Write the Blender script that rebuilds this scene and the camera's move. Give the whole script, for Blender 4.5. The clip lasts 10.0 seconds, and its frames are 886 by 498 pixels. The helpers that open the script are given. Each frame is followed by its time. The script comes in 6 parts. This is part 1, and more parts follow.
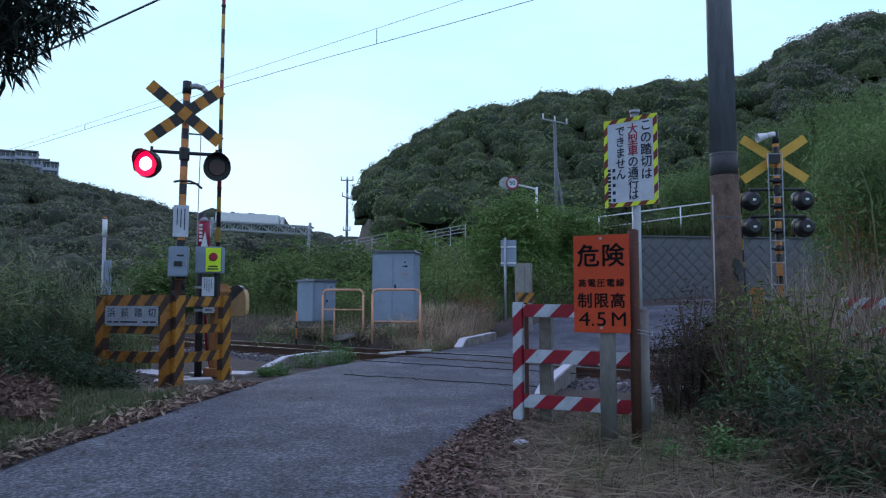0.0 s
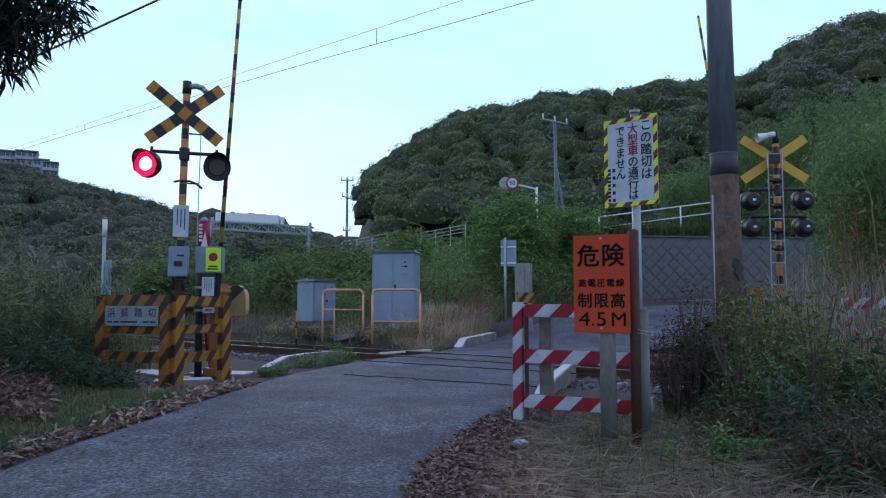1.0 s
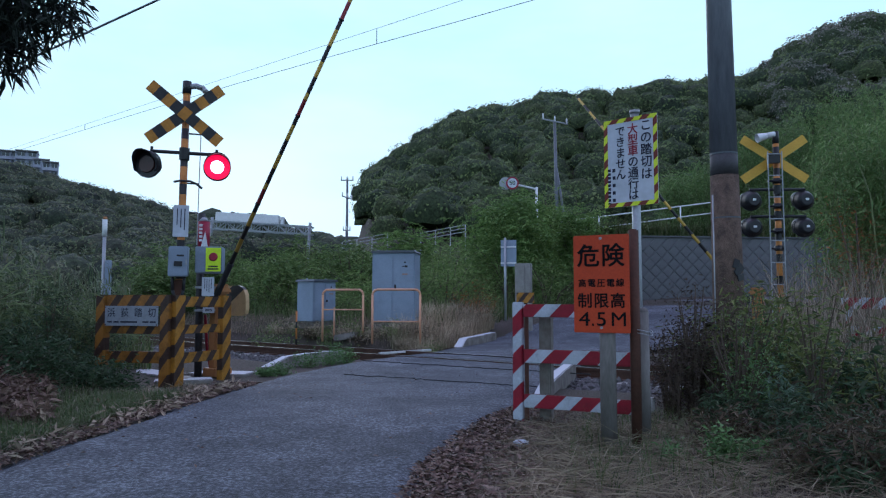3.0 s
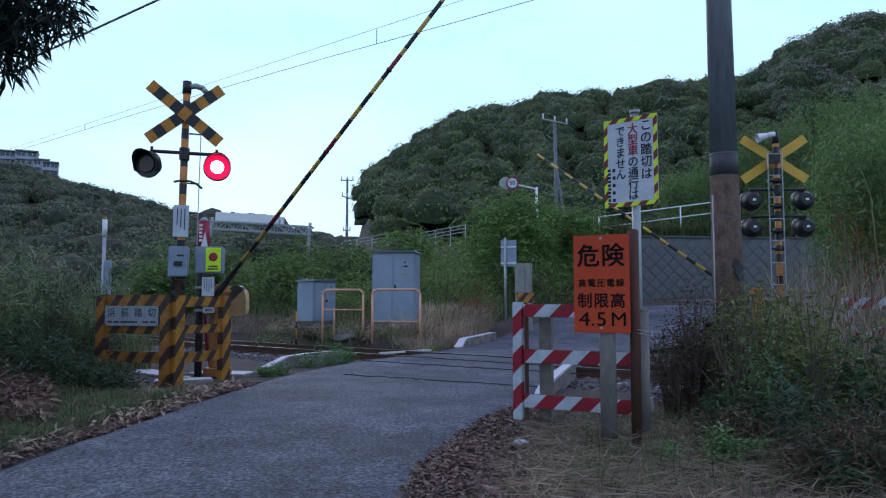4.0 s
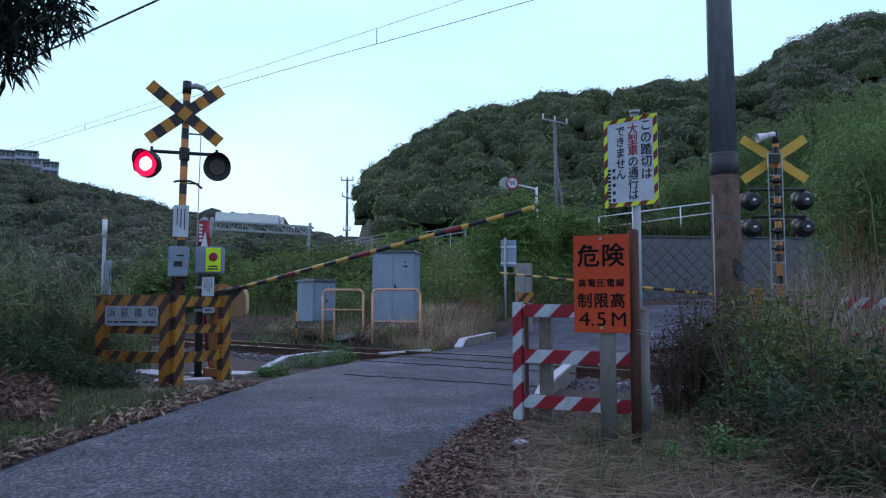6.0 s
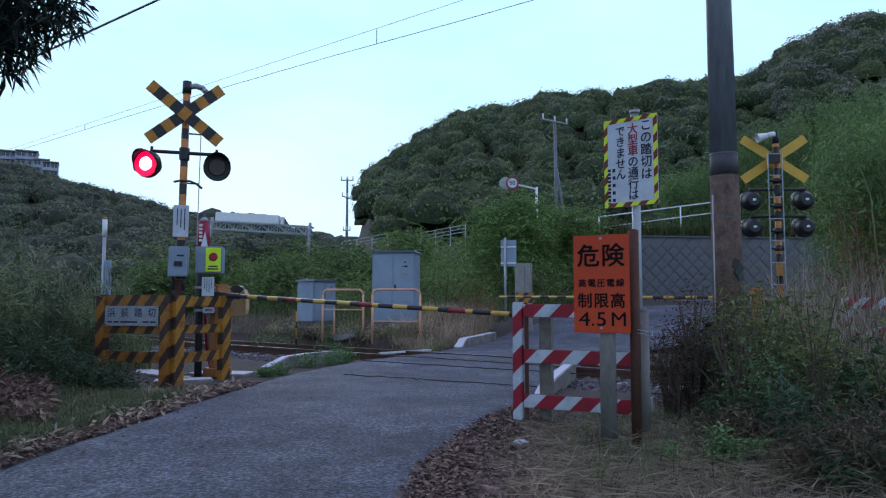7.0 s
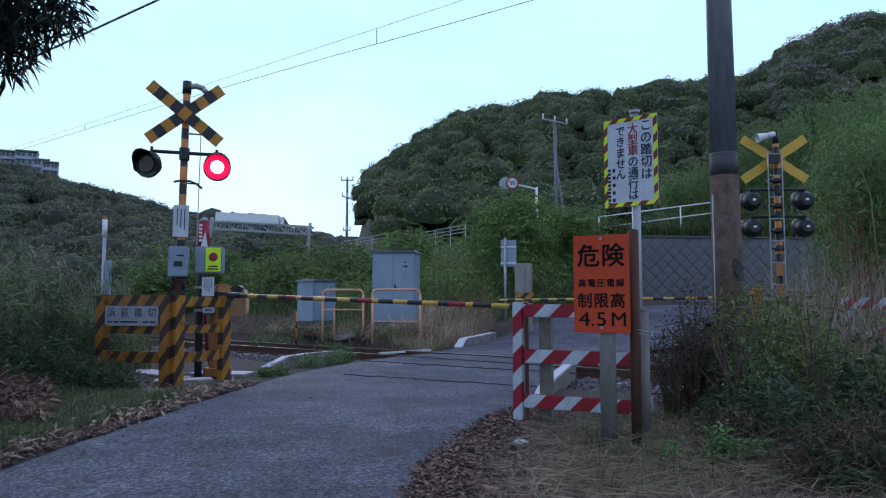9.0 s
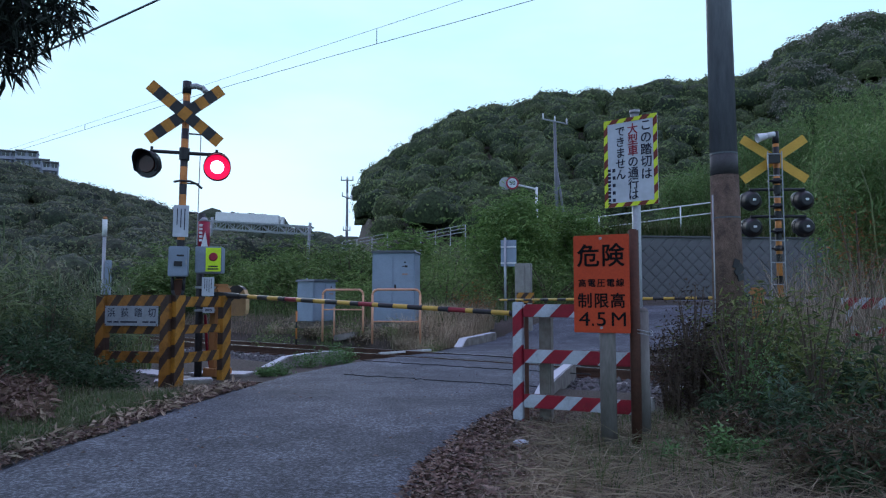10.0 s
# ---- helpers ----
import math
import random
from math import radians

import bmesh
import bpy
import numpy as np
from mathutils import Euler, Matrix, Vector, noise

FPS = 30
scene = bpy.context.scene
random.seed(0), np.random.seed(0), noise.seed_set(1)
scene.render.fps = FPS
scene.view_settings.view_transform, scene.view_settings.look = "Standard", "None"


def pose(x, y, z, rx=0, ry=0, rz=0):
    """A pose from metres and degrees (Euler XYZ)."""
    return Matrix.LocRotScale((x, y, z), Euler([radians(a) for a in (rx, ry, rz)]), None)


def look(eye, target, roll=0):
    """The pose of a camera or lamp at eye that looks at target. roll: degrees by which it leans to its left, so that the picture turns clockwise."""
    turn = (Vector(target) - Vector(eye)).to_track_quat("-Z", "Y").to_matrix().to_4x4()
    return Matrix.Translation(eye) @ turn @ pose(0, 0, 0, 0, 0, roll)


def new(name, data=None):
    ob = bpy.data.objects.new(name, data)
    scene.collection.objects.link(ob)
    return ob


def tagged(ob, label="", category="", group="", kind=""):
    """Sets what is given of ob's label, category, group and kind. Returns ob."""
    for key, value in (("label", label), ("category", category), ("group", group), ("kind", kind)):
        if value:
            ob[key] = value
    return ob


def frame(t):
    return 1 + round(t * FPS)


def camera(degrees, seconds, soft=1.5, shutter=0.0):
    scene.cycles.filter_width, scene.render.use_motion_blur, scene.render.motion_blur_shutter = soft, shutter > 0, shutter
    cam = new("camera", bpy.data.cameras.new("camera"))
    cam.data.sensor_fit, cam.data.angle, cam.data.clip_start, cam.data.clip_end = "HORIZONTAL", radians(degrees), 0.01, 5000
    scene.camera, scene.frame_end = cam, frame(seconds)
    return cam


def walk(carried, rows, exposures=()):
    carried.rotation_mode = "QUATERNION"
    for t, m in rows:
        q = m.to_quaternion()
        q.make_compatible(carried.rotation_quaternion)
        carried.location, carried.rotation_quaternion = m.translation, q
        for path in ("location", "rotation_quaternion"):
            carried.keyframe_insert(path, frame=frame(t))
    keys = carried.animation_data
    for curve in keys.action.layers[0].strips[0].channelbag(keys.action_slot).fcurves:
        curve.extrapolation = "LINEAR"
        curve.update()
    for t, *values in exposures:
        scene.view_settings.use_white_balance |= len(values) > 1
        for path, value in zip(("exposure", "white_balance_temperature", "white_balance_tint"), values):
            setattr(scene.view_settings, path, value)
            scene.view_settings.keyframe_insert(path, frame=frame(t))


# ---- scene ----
cam = camera(63, 10.0, soft=1.2)
STAND = pose(0, 0, 1.05, 94.113, 0, 0)
walk(cam, [(0.0, STAND), (10.0, STAND)], exposures=[(0.0, 0.18, 5550, 12.0), (10.0, 0.18, 5550, 12.0)])

# ---- world and light: dusk under thin bright cloud ----
world = bpy.data.worlds.new("dusk_sky")
scene.world = world
world.use_nodes = True
wn, wl = world.node_tree.nodes, world.node_tree.links
wn.clear()
w_out = wn.new("ShaderNodeOutputWorld")
w_bg = wn.new("ShaderNodeBackground")
w_sky = wn.new("ShaderNodeTexSky")
w_sky.sky_type = "NISHITA"
w_sky.sun_disc = False
w_sky.sun_elevation = radians(9)
w_sky.sun_rotation = radians(-16)
w_gain = wn.new("ShaderNodeMix")
w_gain.data_type, w_gain.blend_type = "RGBA", "MULTIPLY"
w_gain.inputs["Factor"].default_value = 1.0
w_gain.inputs[7].default_value = (0.10, 0.10, 0.10, 1)
w_co = wn.new("ShaderNodeTexCoord")
w_map = wn.new("ShaderNodeMapping")
w_map.inputs["Scale"].default_value = (1.0, 1.0, 3.2)
w_noise = wn.new("ShaderNodeTexNoise")
w_noise.inputs["Scale"].default_value = 1.9
w_noise.inputs["Detail"].default_value = 6
w_noise.inputs["Roughness"].default_value = 0.55
w_ramp = wn.new("ShaderNodeValToRGB")
w_ramp.color_ramp.elements[0].position, w_ramp.color_ramp.elements[1].position = 0.34, 0.68
w_ramp.color_ramp.elements[0].color = (0.60, 0.89, 0.99, 1)
w_ramp.color_ramp.elements[1].color = (0.77, 0.98, 1.06, 1)
# paler towards the horizon
w_sep = wn.new("ShaderNodeSeparateXYZ")
w_hor = wn.new("ShaderNodeMapRange")
w_hor.interpolation_type = "SMOOTHSTEP"
w_hor.inputs["From Min"].default_value, w_hor.inputs["From Max"].default_value = 0.04, 0.26
w_hor.inputs["To Min"].default_value, w_hor.inputs["To Max"].default_value = 0.85, 0.0
w_pale = wn.new("ShaderNodeMix")
w_pale.data_type = "RGBA"
w_pale.inputs[7].default_value = (0.71, 0.96, 1.07, 1)
w_mix = wn.new("ShaderNodeMix")
w_mix.data_type = "RGBA"
w_mix.inputs["Factor"].default_value = 0.965
wl.new(w_sky.outputs["Color"], w_gain.inputs[6])
wl.new(w_gain.outputs[2], w_mix.inputs[6])
wl.new(w_co.outputs["Generated"], w_map.inputs["Vector"])
wl.new(w_map.outputs["Vector"], w_noise.inputs["Vector"])
wl.new(w_noise.outputs["Fac"], w_ramp.inputs["Fac"])
wl.new(w_co.outputs["Generated"], w_sep.inputs["Vector"])
wl.new(w_sep.outputs["Z"], w_hor.inputs["Value"])
wl.new(w_hor.outputs["Result"], w_pale.inputs["Factor"])
wl.new(w_ramp.outputs["Color"], w_pale.inputs[6])
w_zen = wn.new("ShaderNodeMapRange")
w_zen.interpolation_type = "SMOOTHSTEP"
w_zen.inputs["From Min"].default_value, w_zen.inputs["From Max"].default_value = 0.38, 0.80
w_top = wn.new("ShaderNodeMix")
w_top.data_type = "RGBA"
w_top.inputs[7].default_value = (0.71, 0.66, 1.03, 1)
wl.new(w_sep.outputs["Z"], w_zen.inputs["Value"])
wl.new(w_zen.outputs["Result"], w_top.inputs["Factor"])
wl.new(w_pale.outputs[2], w_top.inputs[6])
wl.new(w_top.outputs[2], w_mix.inputs[7])
wl.new(w_mix.outputs[2], w_bg.inputs["Color"])
w_bg.inputs["Strength"].default_value = 1.0
wl.new(w_bg.outputs["Background"], w_out.inputs["Surface"])

sun_data = bpy.data.lights.new("sun", "SUN")
sun_data.energy, sun_data.angle, sun_data.color = 0.5, radians(25), (1.0, 0.95, 0.88)
sun = new("sun", sun_data)
sun.matrix_world = look((-60, 200, 60), (0, 0, 0))

# ---- materials ----
def nodes_of(name, rough=0.7, metal=0.0, spec=0.3):
    m = bpy.data.materials.new(name)
    m.use_nodes = True
    n, l = m.node_tree.nodes, m.node_tree.links
    b = n["Principled BSDF"]
    b.inputs["Roughness"].default_value = rough
    b.inputs["Metallic"].default_value = metal
    b.inputs["Specular IOR Level"].default_value = spec
    return m, n, l, b


def noise_fac(n, l, vec, scale, detail=4, rough=0.6):
    t = n.new("ShaderNodeTexNoise")
    t.inputs["Scale"].default_value, t.inputs["Detail"].default_value = scale, detail
    t.inputs["Roughness"].default_value = rough
    l.new(vec, t.inputs["Vector"])
    return t.outputs["Fac"]


def ramp(n, l, fac, stops, constant=False):
    r = n.new("ShaderNodeValToRGB")
    if constant:
        r.color_ramp.interpolation = "CONSTANT"
    e = r.color_ramp.elements
    while len(e) < len(stops):
        e.new(0.5)
    for i, (p, c) in enumerate(stops):
        e[i].position, e[i].color = p, (*c, 1)
    l.new(fac, r.inputs["Fac"])
    return r.outputs["Color"]


def blend(n, l, fac, a, b, mode="MIX"):
    x = n.new("ShaderNodeMix")
    x.data_type, x.blend_type = "RGBA", mode
    for sock, v in ((x.inputs["Factor"], fac), (x.inputs[6], a), (x.inputs[7], b)):
        if isinstance(v, (int, float)):
            sock.default_value = v
        elif isinstance(v, tuple):
            sock.default_value = (*v, 1)
        else:
            l.new(v, sock)
    return x.outputs[2]


def bump(n, l, b, fac, strength=0.3, dist=0.01):
    u = n.new("ShaderNodeBump")
    u.inputs["Strength"].default_value, u.inputs["Distance"].default_value = strength, dist
    l.new(fac, u.inputs["Height"])
    l.new(u.outputs["Normal"], b.inputs["Normal"])


def worn(name, base, dirt=None, rough=0.6, metal=0.0, fine=60, coarse=3, amount=0.5, rel=0.15, dist=0.003, spec=0.3, stretch=1.0):
    """Painted, metal, concrete or timber surface: base colour with coarse stains and fine grain."""
    m, n, l, b = nodes_of(name, rough, metal, spec)
    vec = n.new("ShaderNodeTexCoord").outputs["Object"]
    dirt = dirt or tuple(c * 0.55 for c in base)
    if stretch != 1.0:
        mp = n.new("ShaderNodeMapping")
        mp.inputs["Scale"].default_value = (1, 1, stretch)
        l.new(vec, mp.inputs["Vector"])
        vec = mp.outputs["Vector"]
    f1 = noise_fac(n, l, vec, coarse, 6, 0.65)
    c1 = ramp(n, l, f1, [(0.35, base), (0.78, tuple(base[i] * (1 - amount) + dirt[i] * amount for i in range(3)))])
    f2 = noise_fac(n, l, vec, fine, 3, 0.7)
    g = ramp(n, l, f2, [(0.25, (0.78, 0.78, 0.78)), (0.75, (1.12, 1.12, 1.12))])
    l.new(blend(n, l, 1.0, c1, g, "MULTIPLY"), b.inputs["Base Color"])
    bump(n, l, b, f2, rel, dist)
    return m


def striped(name, cols, period, axis=(1, 0, 1), rough=0.5, amount=0.45, offset=0.0):
    """Painted diagonal bands (cols are (share, colour) in turn) with scuffs; axis gives the running direction in the part's space."""
    m, n, l, b = nodes_of(name, rough, 0.0, 0.35)
    vec = n.new("ShaderNodeTexCoord").outputs["Object"]
    dot = n.new("ShaderNodeVectorMath")
    dot.operation = "DOT_PRODUCT"
    dot.inputs[1].default_value = axis
    l.new(vec, dot.inputs[0])
    mul = n.new("ShaderNodeMath")
    mul.operation = "MULTIPLY_ADD"
    mul.inputs[1].default_value, mul.inputs[2].default_value = 1 / period, offset
    l.new(dot.outputs["Value"], mul.inputs[0])
    fr = n.new("ShaderNodeMath")
    fr.operation = "FRACT"
    l.new(mul.outputs[0], fr.inputs[0])
    stops, at = [], 0.0
    for share, c in cols:
        stops.append((at, c))
        at += share
    c0 = ramp(n, l, fr.outputs[0], stops, constant=True)
    f1 = noise_fac(n, l, vec, 7, 7, 0.7)
    wear = ramp(n, l, f1, [(0.45, (1, 1, 1)), (0.75, (1 - amount,) * 3)])
    f2 = noise_fac(n, l, vec, 90, 3)
    grain = ramp(n, l, f2, [(0.3, (0.85,) * 3), (0.7, (1.08,) * 3)])
    c1 = blend(n, l, 1.0, blend(n, l, 1.0, c0, wear, "MULTIPLY"), grain, "MULTIPLY")
    l.new(c1, b.inputs["Base Color"])
    bump(n, l, b, f2, 0.1, 0.002)
    return m


def leafy(name, cols, rough=0.6, through_light=0.25):
    """Leaves: each leaf its own tint, a little light passing through."""
    m, n, l, b = nodes_of(name, rough, 0.0, 0.25)
    g = n.new("ShaderNodeNewGeometry")
    c = ramp(n, l, g.outputs["Random Per Island"], [(i / max(1, len(cols) - 1), c) for i, c in enumerate(cols)])
    vec = n.new("ShaderNodeTexCoord").outputs["Object"]
    f = noise_fac(n, l, vec, 0.35, 4)
    k = ramp(n, l, f, [(0.3, (0.65, 0.7, 0.6)), (0.72, (1.3, 1.25, 1.1))])
    col = blend(n, l, 1.0, c, k, "MULTIPLY")
    l.new(col, b.inputs["Base Color"])
    if through_light:
        t = n.new("ShaderNodeBsdfTranslucent")
        l.new(col, t.inputs["Color"])
        mx = n.new("ShaderNodeMixShader")
        mx.inputs["Fac"].default_value = through_light
        l.new(b.outputs["BSDF"], mx.inputs[1])
        l.new(t.outputs["BSDF"], mx.inputs[2])
        l.new(mx.outputs["Shader"], n["Material Output"].inputs["Surface"])
    return m


def glow(name, col, strength):
    m, n, l, b = nodes_of(name, 0.4)
    b.inputs["Base Color"].default_value = (*col, 1)
    b.inputs["Emission Color"].default_value = (*col, 1)
    b.inputs["Emission Strength"].default_value = strength
    return m


def asphalt():
    """Worn asphalt: pale aggregate in dark binder, broad patches, some wear along the lane."""
    m, n, l, b = nodes_of("road_asphalt", 0.85, 0.0, 0.25)
    vec = n.new("ShaderNodeTexCoord").outputs["Object"]
    patch = ramp(n, l, noise_fac(n, l, vec, 0.55, 6, 0.6), [(0.28, (0.040, 0.046, 0.055)), (0.50, (0.066, 0.074, 0.086)), (0.72, (0.108, 0.118, 0.134))])
    fine = noise_fac(n, l, vec, 38, 5, 0.8)
    grit = ramp(n, l, fine, [(0.40, (0.38, 0.38, 0.40)), (0.51, (0.90, 0.90, 0.92)), (0.60, (2.3, 2.3, 2.3))])
    mid = ramp(n, l, noise_fac(n, l, vec, 9, 5, 0.7), [(0.35, (0.80, 0.80, 0.80)), (0.7, (1.2, 1.2, 1.2))])
    worn_lane = ramp(n, l, noise_fac(n, l, vec, 1.5, 5, 0.65), [(0.36, (0.70, 0.70, 0.72)), (0.66, (1.2, 1.2, 1.2))])
    mid = blend(n, l, 1.0, mid, worn_lane, "MULTIPLY")
    l.new(blend(n, l, 1.0, blend(n, l, 1.0, patch, grit, "MULTIPLY"), mid, "MULTIPLY"), b.inputs["Base Color"])
    bump(n, l, b, fine, 0.7, 0.008)
    return m


YEL, BLK, RED, WHT = (0.50, 0.32, 0.06), (0.025, 0.024, 0.026), (0.25, 0.006, 0.022), (0.44, 0.48, 0.54)
M = {}
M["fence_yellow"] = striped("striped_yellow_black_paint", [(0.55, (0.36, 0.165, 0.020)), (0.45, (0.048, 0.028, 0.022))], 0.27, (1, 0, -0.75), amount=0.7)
# mirrored bands; the front panel's shade is put into a darker yellow
M["fence_yellow_flip_shaded"] = striped("striped_yellow_black_paint_front_shaded", [(0.55, (0.27, 0.115, 0.018)), (0.45, (0.048, 0.026, 0.020))], 0.27, (-1, 0, -0.75), amount=0.75)
M["fence_red"] = striped("striped_red_white_paint", [(0.54, RED), (0.46, WHT)], 0.33, (1, 0, -1), amount=0.40)
M["mast_stripe"] = striped("striped_orange_black_pole", [(0.62, (0.50, 0.20, 0.045)), (0.38, BLK)], 0.40, (0, 0, 1), offset=0.1)
M["cross_front"] = striped("striped_crossbuck", [(0.5, BLK), (0.5, (0.44, 0.19, 0.022))], 0.285, (1, 0, 0), offset=0.75)
M["cross_back"] = worn("yellow_sheet_back", (0.60, 0.36, 0.05), rough=0.55, amount=0.35)
M["arm"] = striped("striped_barrier_arm", [(0.175, (0.22, 0.02, 0.03)), (0.07, YEL), (0.17, BLK), (0.16, YEL), (0.16, BLK), (0.165, YEL), (0.10, BLK)], 1.37, (1, 0, 0), amount=0.2, offset=0.861)
M["arm_far"] = striped("striped_far_barrier_arm", [(0.5, YEL), (0.5, BLK)], 0.44, (1, 0, 0), amount=0.2)
M["sign_border"] = striped("striped_lime_maroon_border", [(0.5, (0.62, 0.72, 0.03)), (0.5, (0.16, 0.03, 0.02))], 0.135, (1, 0, -1), amount=0.15)
M["asphalt"] = asphalt()
M["concrete"] = worn("weathered_concrete", (0.30, 0.29, 0.27), (0.12, 0.11, 0.10), 0.85, 0, 40, 2.0, 0.7, 0.4, 0.004)
M["concrete_white"] = worn("whitewashed_concrete", (0.62, 0.63, 0.63), (0.25, 0.24, 0.22), 0.8, 0, 30, 5.0, 0.6, 0.3, 0.004)
M["concrete_stained"] = worn("rust_stained_concrete", (0.20, 0.185, 0.17), (0.085, 0.055, 0.035), 0.9, 0, 35, 5.0, 0.9, 0.5, 0.005)
M["pole_concrete"] = worn("grey_pole_concrete", (0.150, 0.160, 0.185), (0.065, 0.068, 0.080), 0.45, 0, 22, 3.5, 1.0, 0.35, 0.004, 0.4, 0.16)
M["black_tape"] = worn("dark_pole_wrap", (0.060, 0.058, 0.064), (0.03, 0.028, 0.03), 0.7, 0, 30, 6, 0.8, 0.4, 0.004)
M["pole_bark"] = worn("brown_stained_pole", (0.150, 0.105, 0.078), (0.045, 0.032, 0.028), 0.9, 0, 34, 9, 1.0, 1.0, 0.03, 0.2, 0.7)
M["galv"] = worn("galvanised_steel", (0.33, 0.35, 0.37), (0.2, 0.2, 0.21), 0.45, 0.4, 50, 4, 0.6, 0.1, 0.002)
M["cabinet"] = worn("blue_grey_cabinet_paint", (0.25, 0.305, 0.39), (0.14, 0.165, 0.20), 0.5, 0, 70, 2, 0.6, 0.08, 0.002)
M["rust"] = worn("rusty_steel", (0.10, 0.045, 0.03), (0.05, 0.03, 0.025), 0.8, 0.2, 45, 6, 0.8, 0.5, 0.003)
M["rail"] = worn("rail_steel", (0.120, 0.066, 0.048), (0.06, 0.036, 0.03), 0.55, 0.5, 40, 4, 0.8, 0.3, 0.002)
M["rail_top"] = worn("polished_rail_head", (0.35, 0.34, 0.33), None, 0.3, 0.9, 60, 8, 0.5, 0.05, 0.001)
M["black"] = worn("black_enamel", (0.022, 0.022, 0.026), None, 0.4, 0, 60, 4, 0.4, 0.05, 0.001)
M["white"] = worn("white_enamel", (0.70, 0.71, 0.73), (0.45, 0.45, 0.45), 0.45, 0, 60, 3, 0.4, 0.04, 0.001)
M["sign_white"] = worn("white_sign_sheet", (0.50, 0.54, 0.60), (0.38, 0.40, 0.44), 0.4, 0, 6, 1.5, 0.25, 0.02, 0.001)
M["plate_dull"] = worn("dull_enamel_plate", (0.26, 0.28, 0.32), (0.16, 0.16, 0.17), 0.5, 0, 20, 4, 0.6, 0.03, 0.001)
M["ink"] = worn("dark_blue_lettering", (0.015, 0.018, 0.04), None, 0.5)
M["ink_black"] = worn("matt_black_lettering", (0.012, 0.011, 0.012), None, 0.95, 0, 60, 4, 0.3, 0.02, 0.001, 0.05)
M["ink_red"] = worn("red_lettering", (0.30, 0.03, 0.05), None, 0.5)
M["orange"] = worn("orange_sign_paint", (0.46, 0.050, 0.010), (0.34, 0.04, 0.012), 0.5, 0, 70, 1.5, 0.5, 0.05, 0.001)
M["orange_pipe"] = worn("pale_orange_pipe_paint", (0.62, 0.33, 0.20), (0.40, 0.20, 0.13), 0.55, 0, 50, 5, 0.5, 0.1, 0.002)
M["machine"] = worn("ochre_machine_paint", (0.38, 0.17, 0.06), (0.30, 0.14, 0.06), 0.5, 0, 40, 5, 0.6, 0.1, 0.002)
M["lime"] = worn("fluorescent_yellow_panel", (0.62, 0.85, 0.02), None, 0.45, 0, 60, 3, 0.2, 0.02, 0.001)
M["red_lit"] = glow("lit_red_rim", (1.0, 0.0, 0.055), 0.9)
M["white_lit"] = glow("lit_lamp_core", (1.0, 0.70, 0.78), 5.0)
M["lens_dark"] = worn("unlit_red_lens", (0.065, 0.026, 0.024), None, 0.28, 0, 40, 5, 0.3, 0.02, 0.001, 0.3)
M["guard_stripe"] = striped("striped_cream_black_guard", [(0.70, (0.46, 0.31, 0.15)), (0.30, BLK)], 0.75, (-0.6, 0, 1.0), amount=0.35, offset=0.10)
M["cabinet_dark"] = worn("dark_cabinet_lid", (0.10, 0.115, 0.13), None, 0.5, 0, 60, 3, 0.5, 0.05, 0.002)
M["notice_red"] = worn("red_warning_sleeve", (0.30, 0.02, 0.05), None, 0.45, 0, 40, 4, 0.4, 0.05, 0.002)
M["wall_block"] = worn("dark_retaining_wall_blocks", (0.150, 0.150, 0.162), (0.075, 0.08, 0.08), 0.9, 0, 20, 0.5, 0.8, 0.4, 0.01)
M["tar"] = worn("black_tar_seam", (0.030, 0.031, 0.036), None, 0.7, 0, 60, 3, 0.4, 0.2, 0.003)
M["bark"] = worn("grey_brown_bark", (0.09, 0.075, 0.065), (0.05, 0.045, 0.04), 0.9, 0, 20, 3, 0.7, 0.8, 0.02)
M["wire"] = worn("dark_cable", (0.05, 0.06, 0.075), None, 0.6)
M["soil"] = worn("leaf_strewn_soil", (0.070, 0.056, 0.047), (0.034, 0.036, 0.022), 0.95, 0, 30, 0.6, 0.9, 0.8, 0.03)
M["ballast"] = worn("ballast_stone", (0.125, 0.12, 0.12), (0.06, 0.055, 0.055), 0.9, 0, 15, 3, 0.7, 0.5, 0.01)
M["wood"] = worn("weathered_post_timber", (0.20, 0.185, 0.175), (0.10, 0.09, 0.085), 0.85, 0, 40, 9, 0.9, 0.7, 0.006, 0.2, 0.25)

# ---- building helpers ----
def box(bm, x0, x1, y0, y1, z0, z1, m=None, bevel=0.0):
    made = bmesh.ops.create_cube(bm, size=1)["verts"]
    for v in made:
        v.co = Vector(((x0 + x1) / 2 + v.co.x * (x1 - x0), (y0 + y1) / 2 + v.co.y * (y1 - y0), (z0 + z1) / 2 + v.co.z * (z1 - z0)))
    if bevel:
        es = list({e for v in made for e in v.link_edges})
        made = list({v for f in bmesh.ops.bevel(bm, geom=es, offset=bevel, segments=2, affect="EDGES")["faces"] for v in f.verts} | {v for v in made if v.is_valid})
    if m is not None:
        bmesh.ops.transform(bm, matrix=m, verts=made)
    return made


def rod(bm, a, b, r0, r1=None, seg=12, caps=True):
    a, b = Vector(a), Vector(b)
    made = bmesh.ops.create_cone(bm, cap_ends=caps, segments=seg, radius1=r0, radius2=r0 if r1 is None else r1, depth=(b - a).length)["verts"]
    turn = (b - a).to_track_quat("Z", "Y").to_matrix().to_4x4()
    bmesh.ops.transform(bm, matrix=Matrix.Translation((a + b) / 2) @ turn, verts=made)
    return made


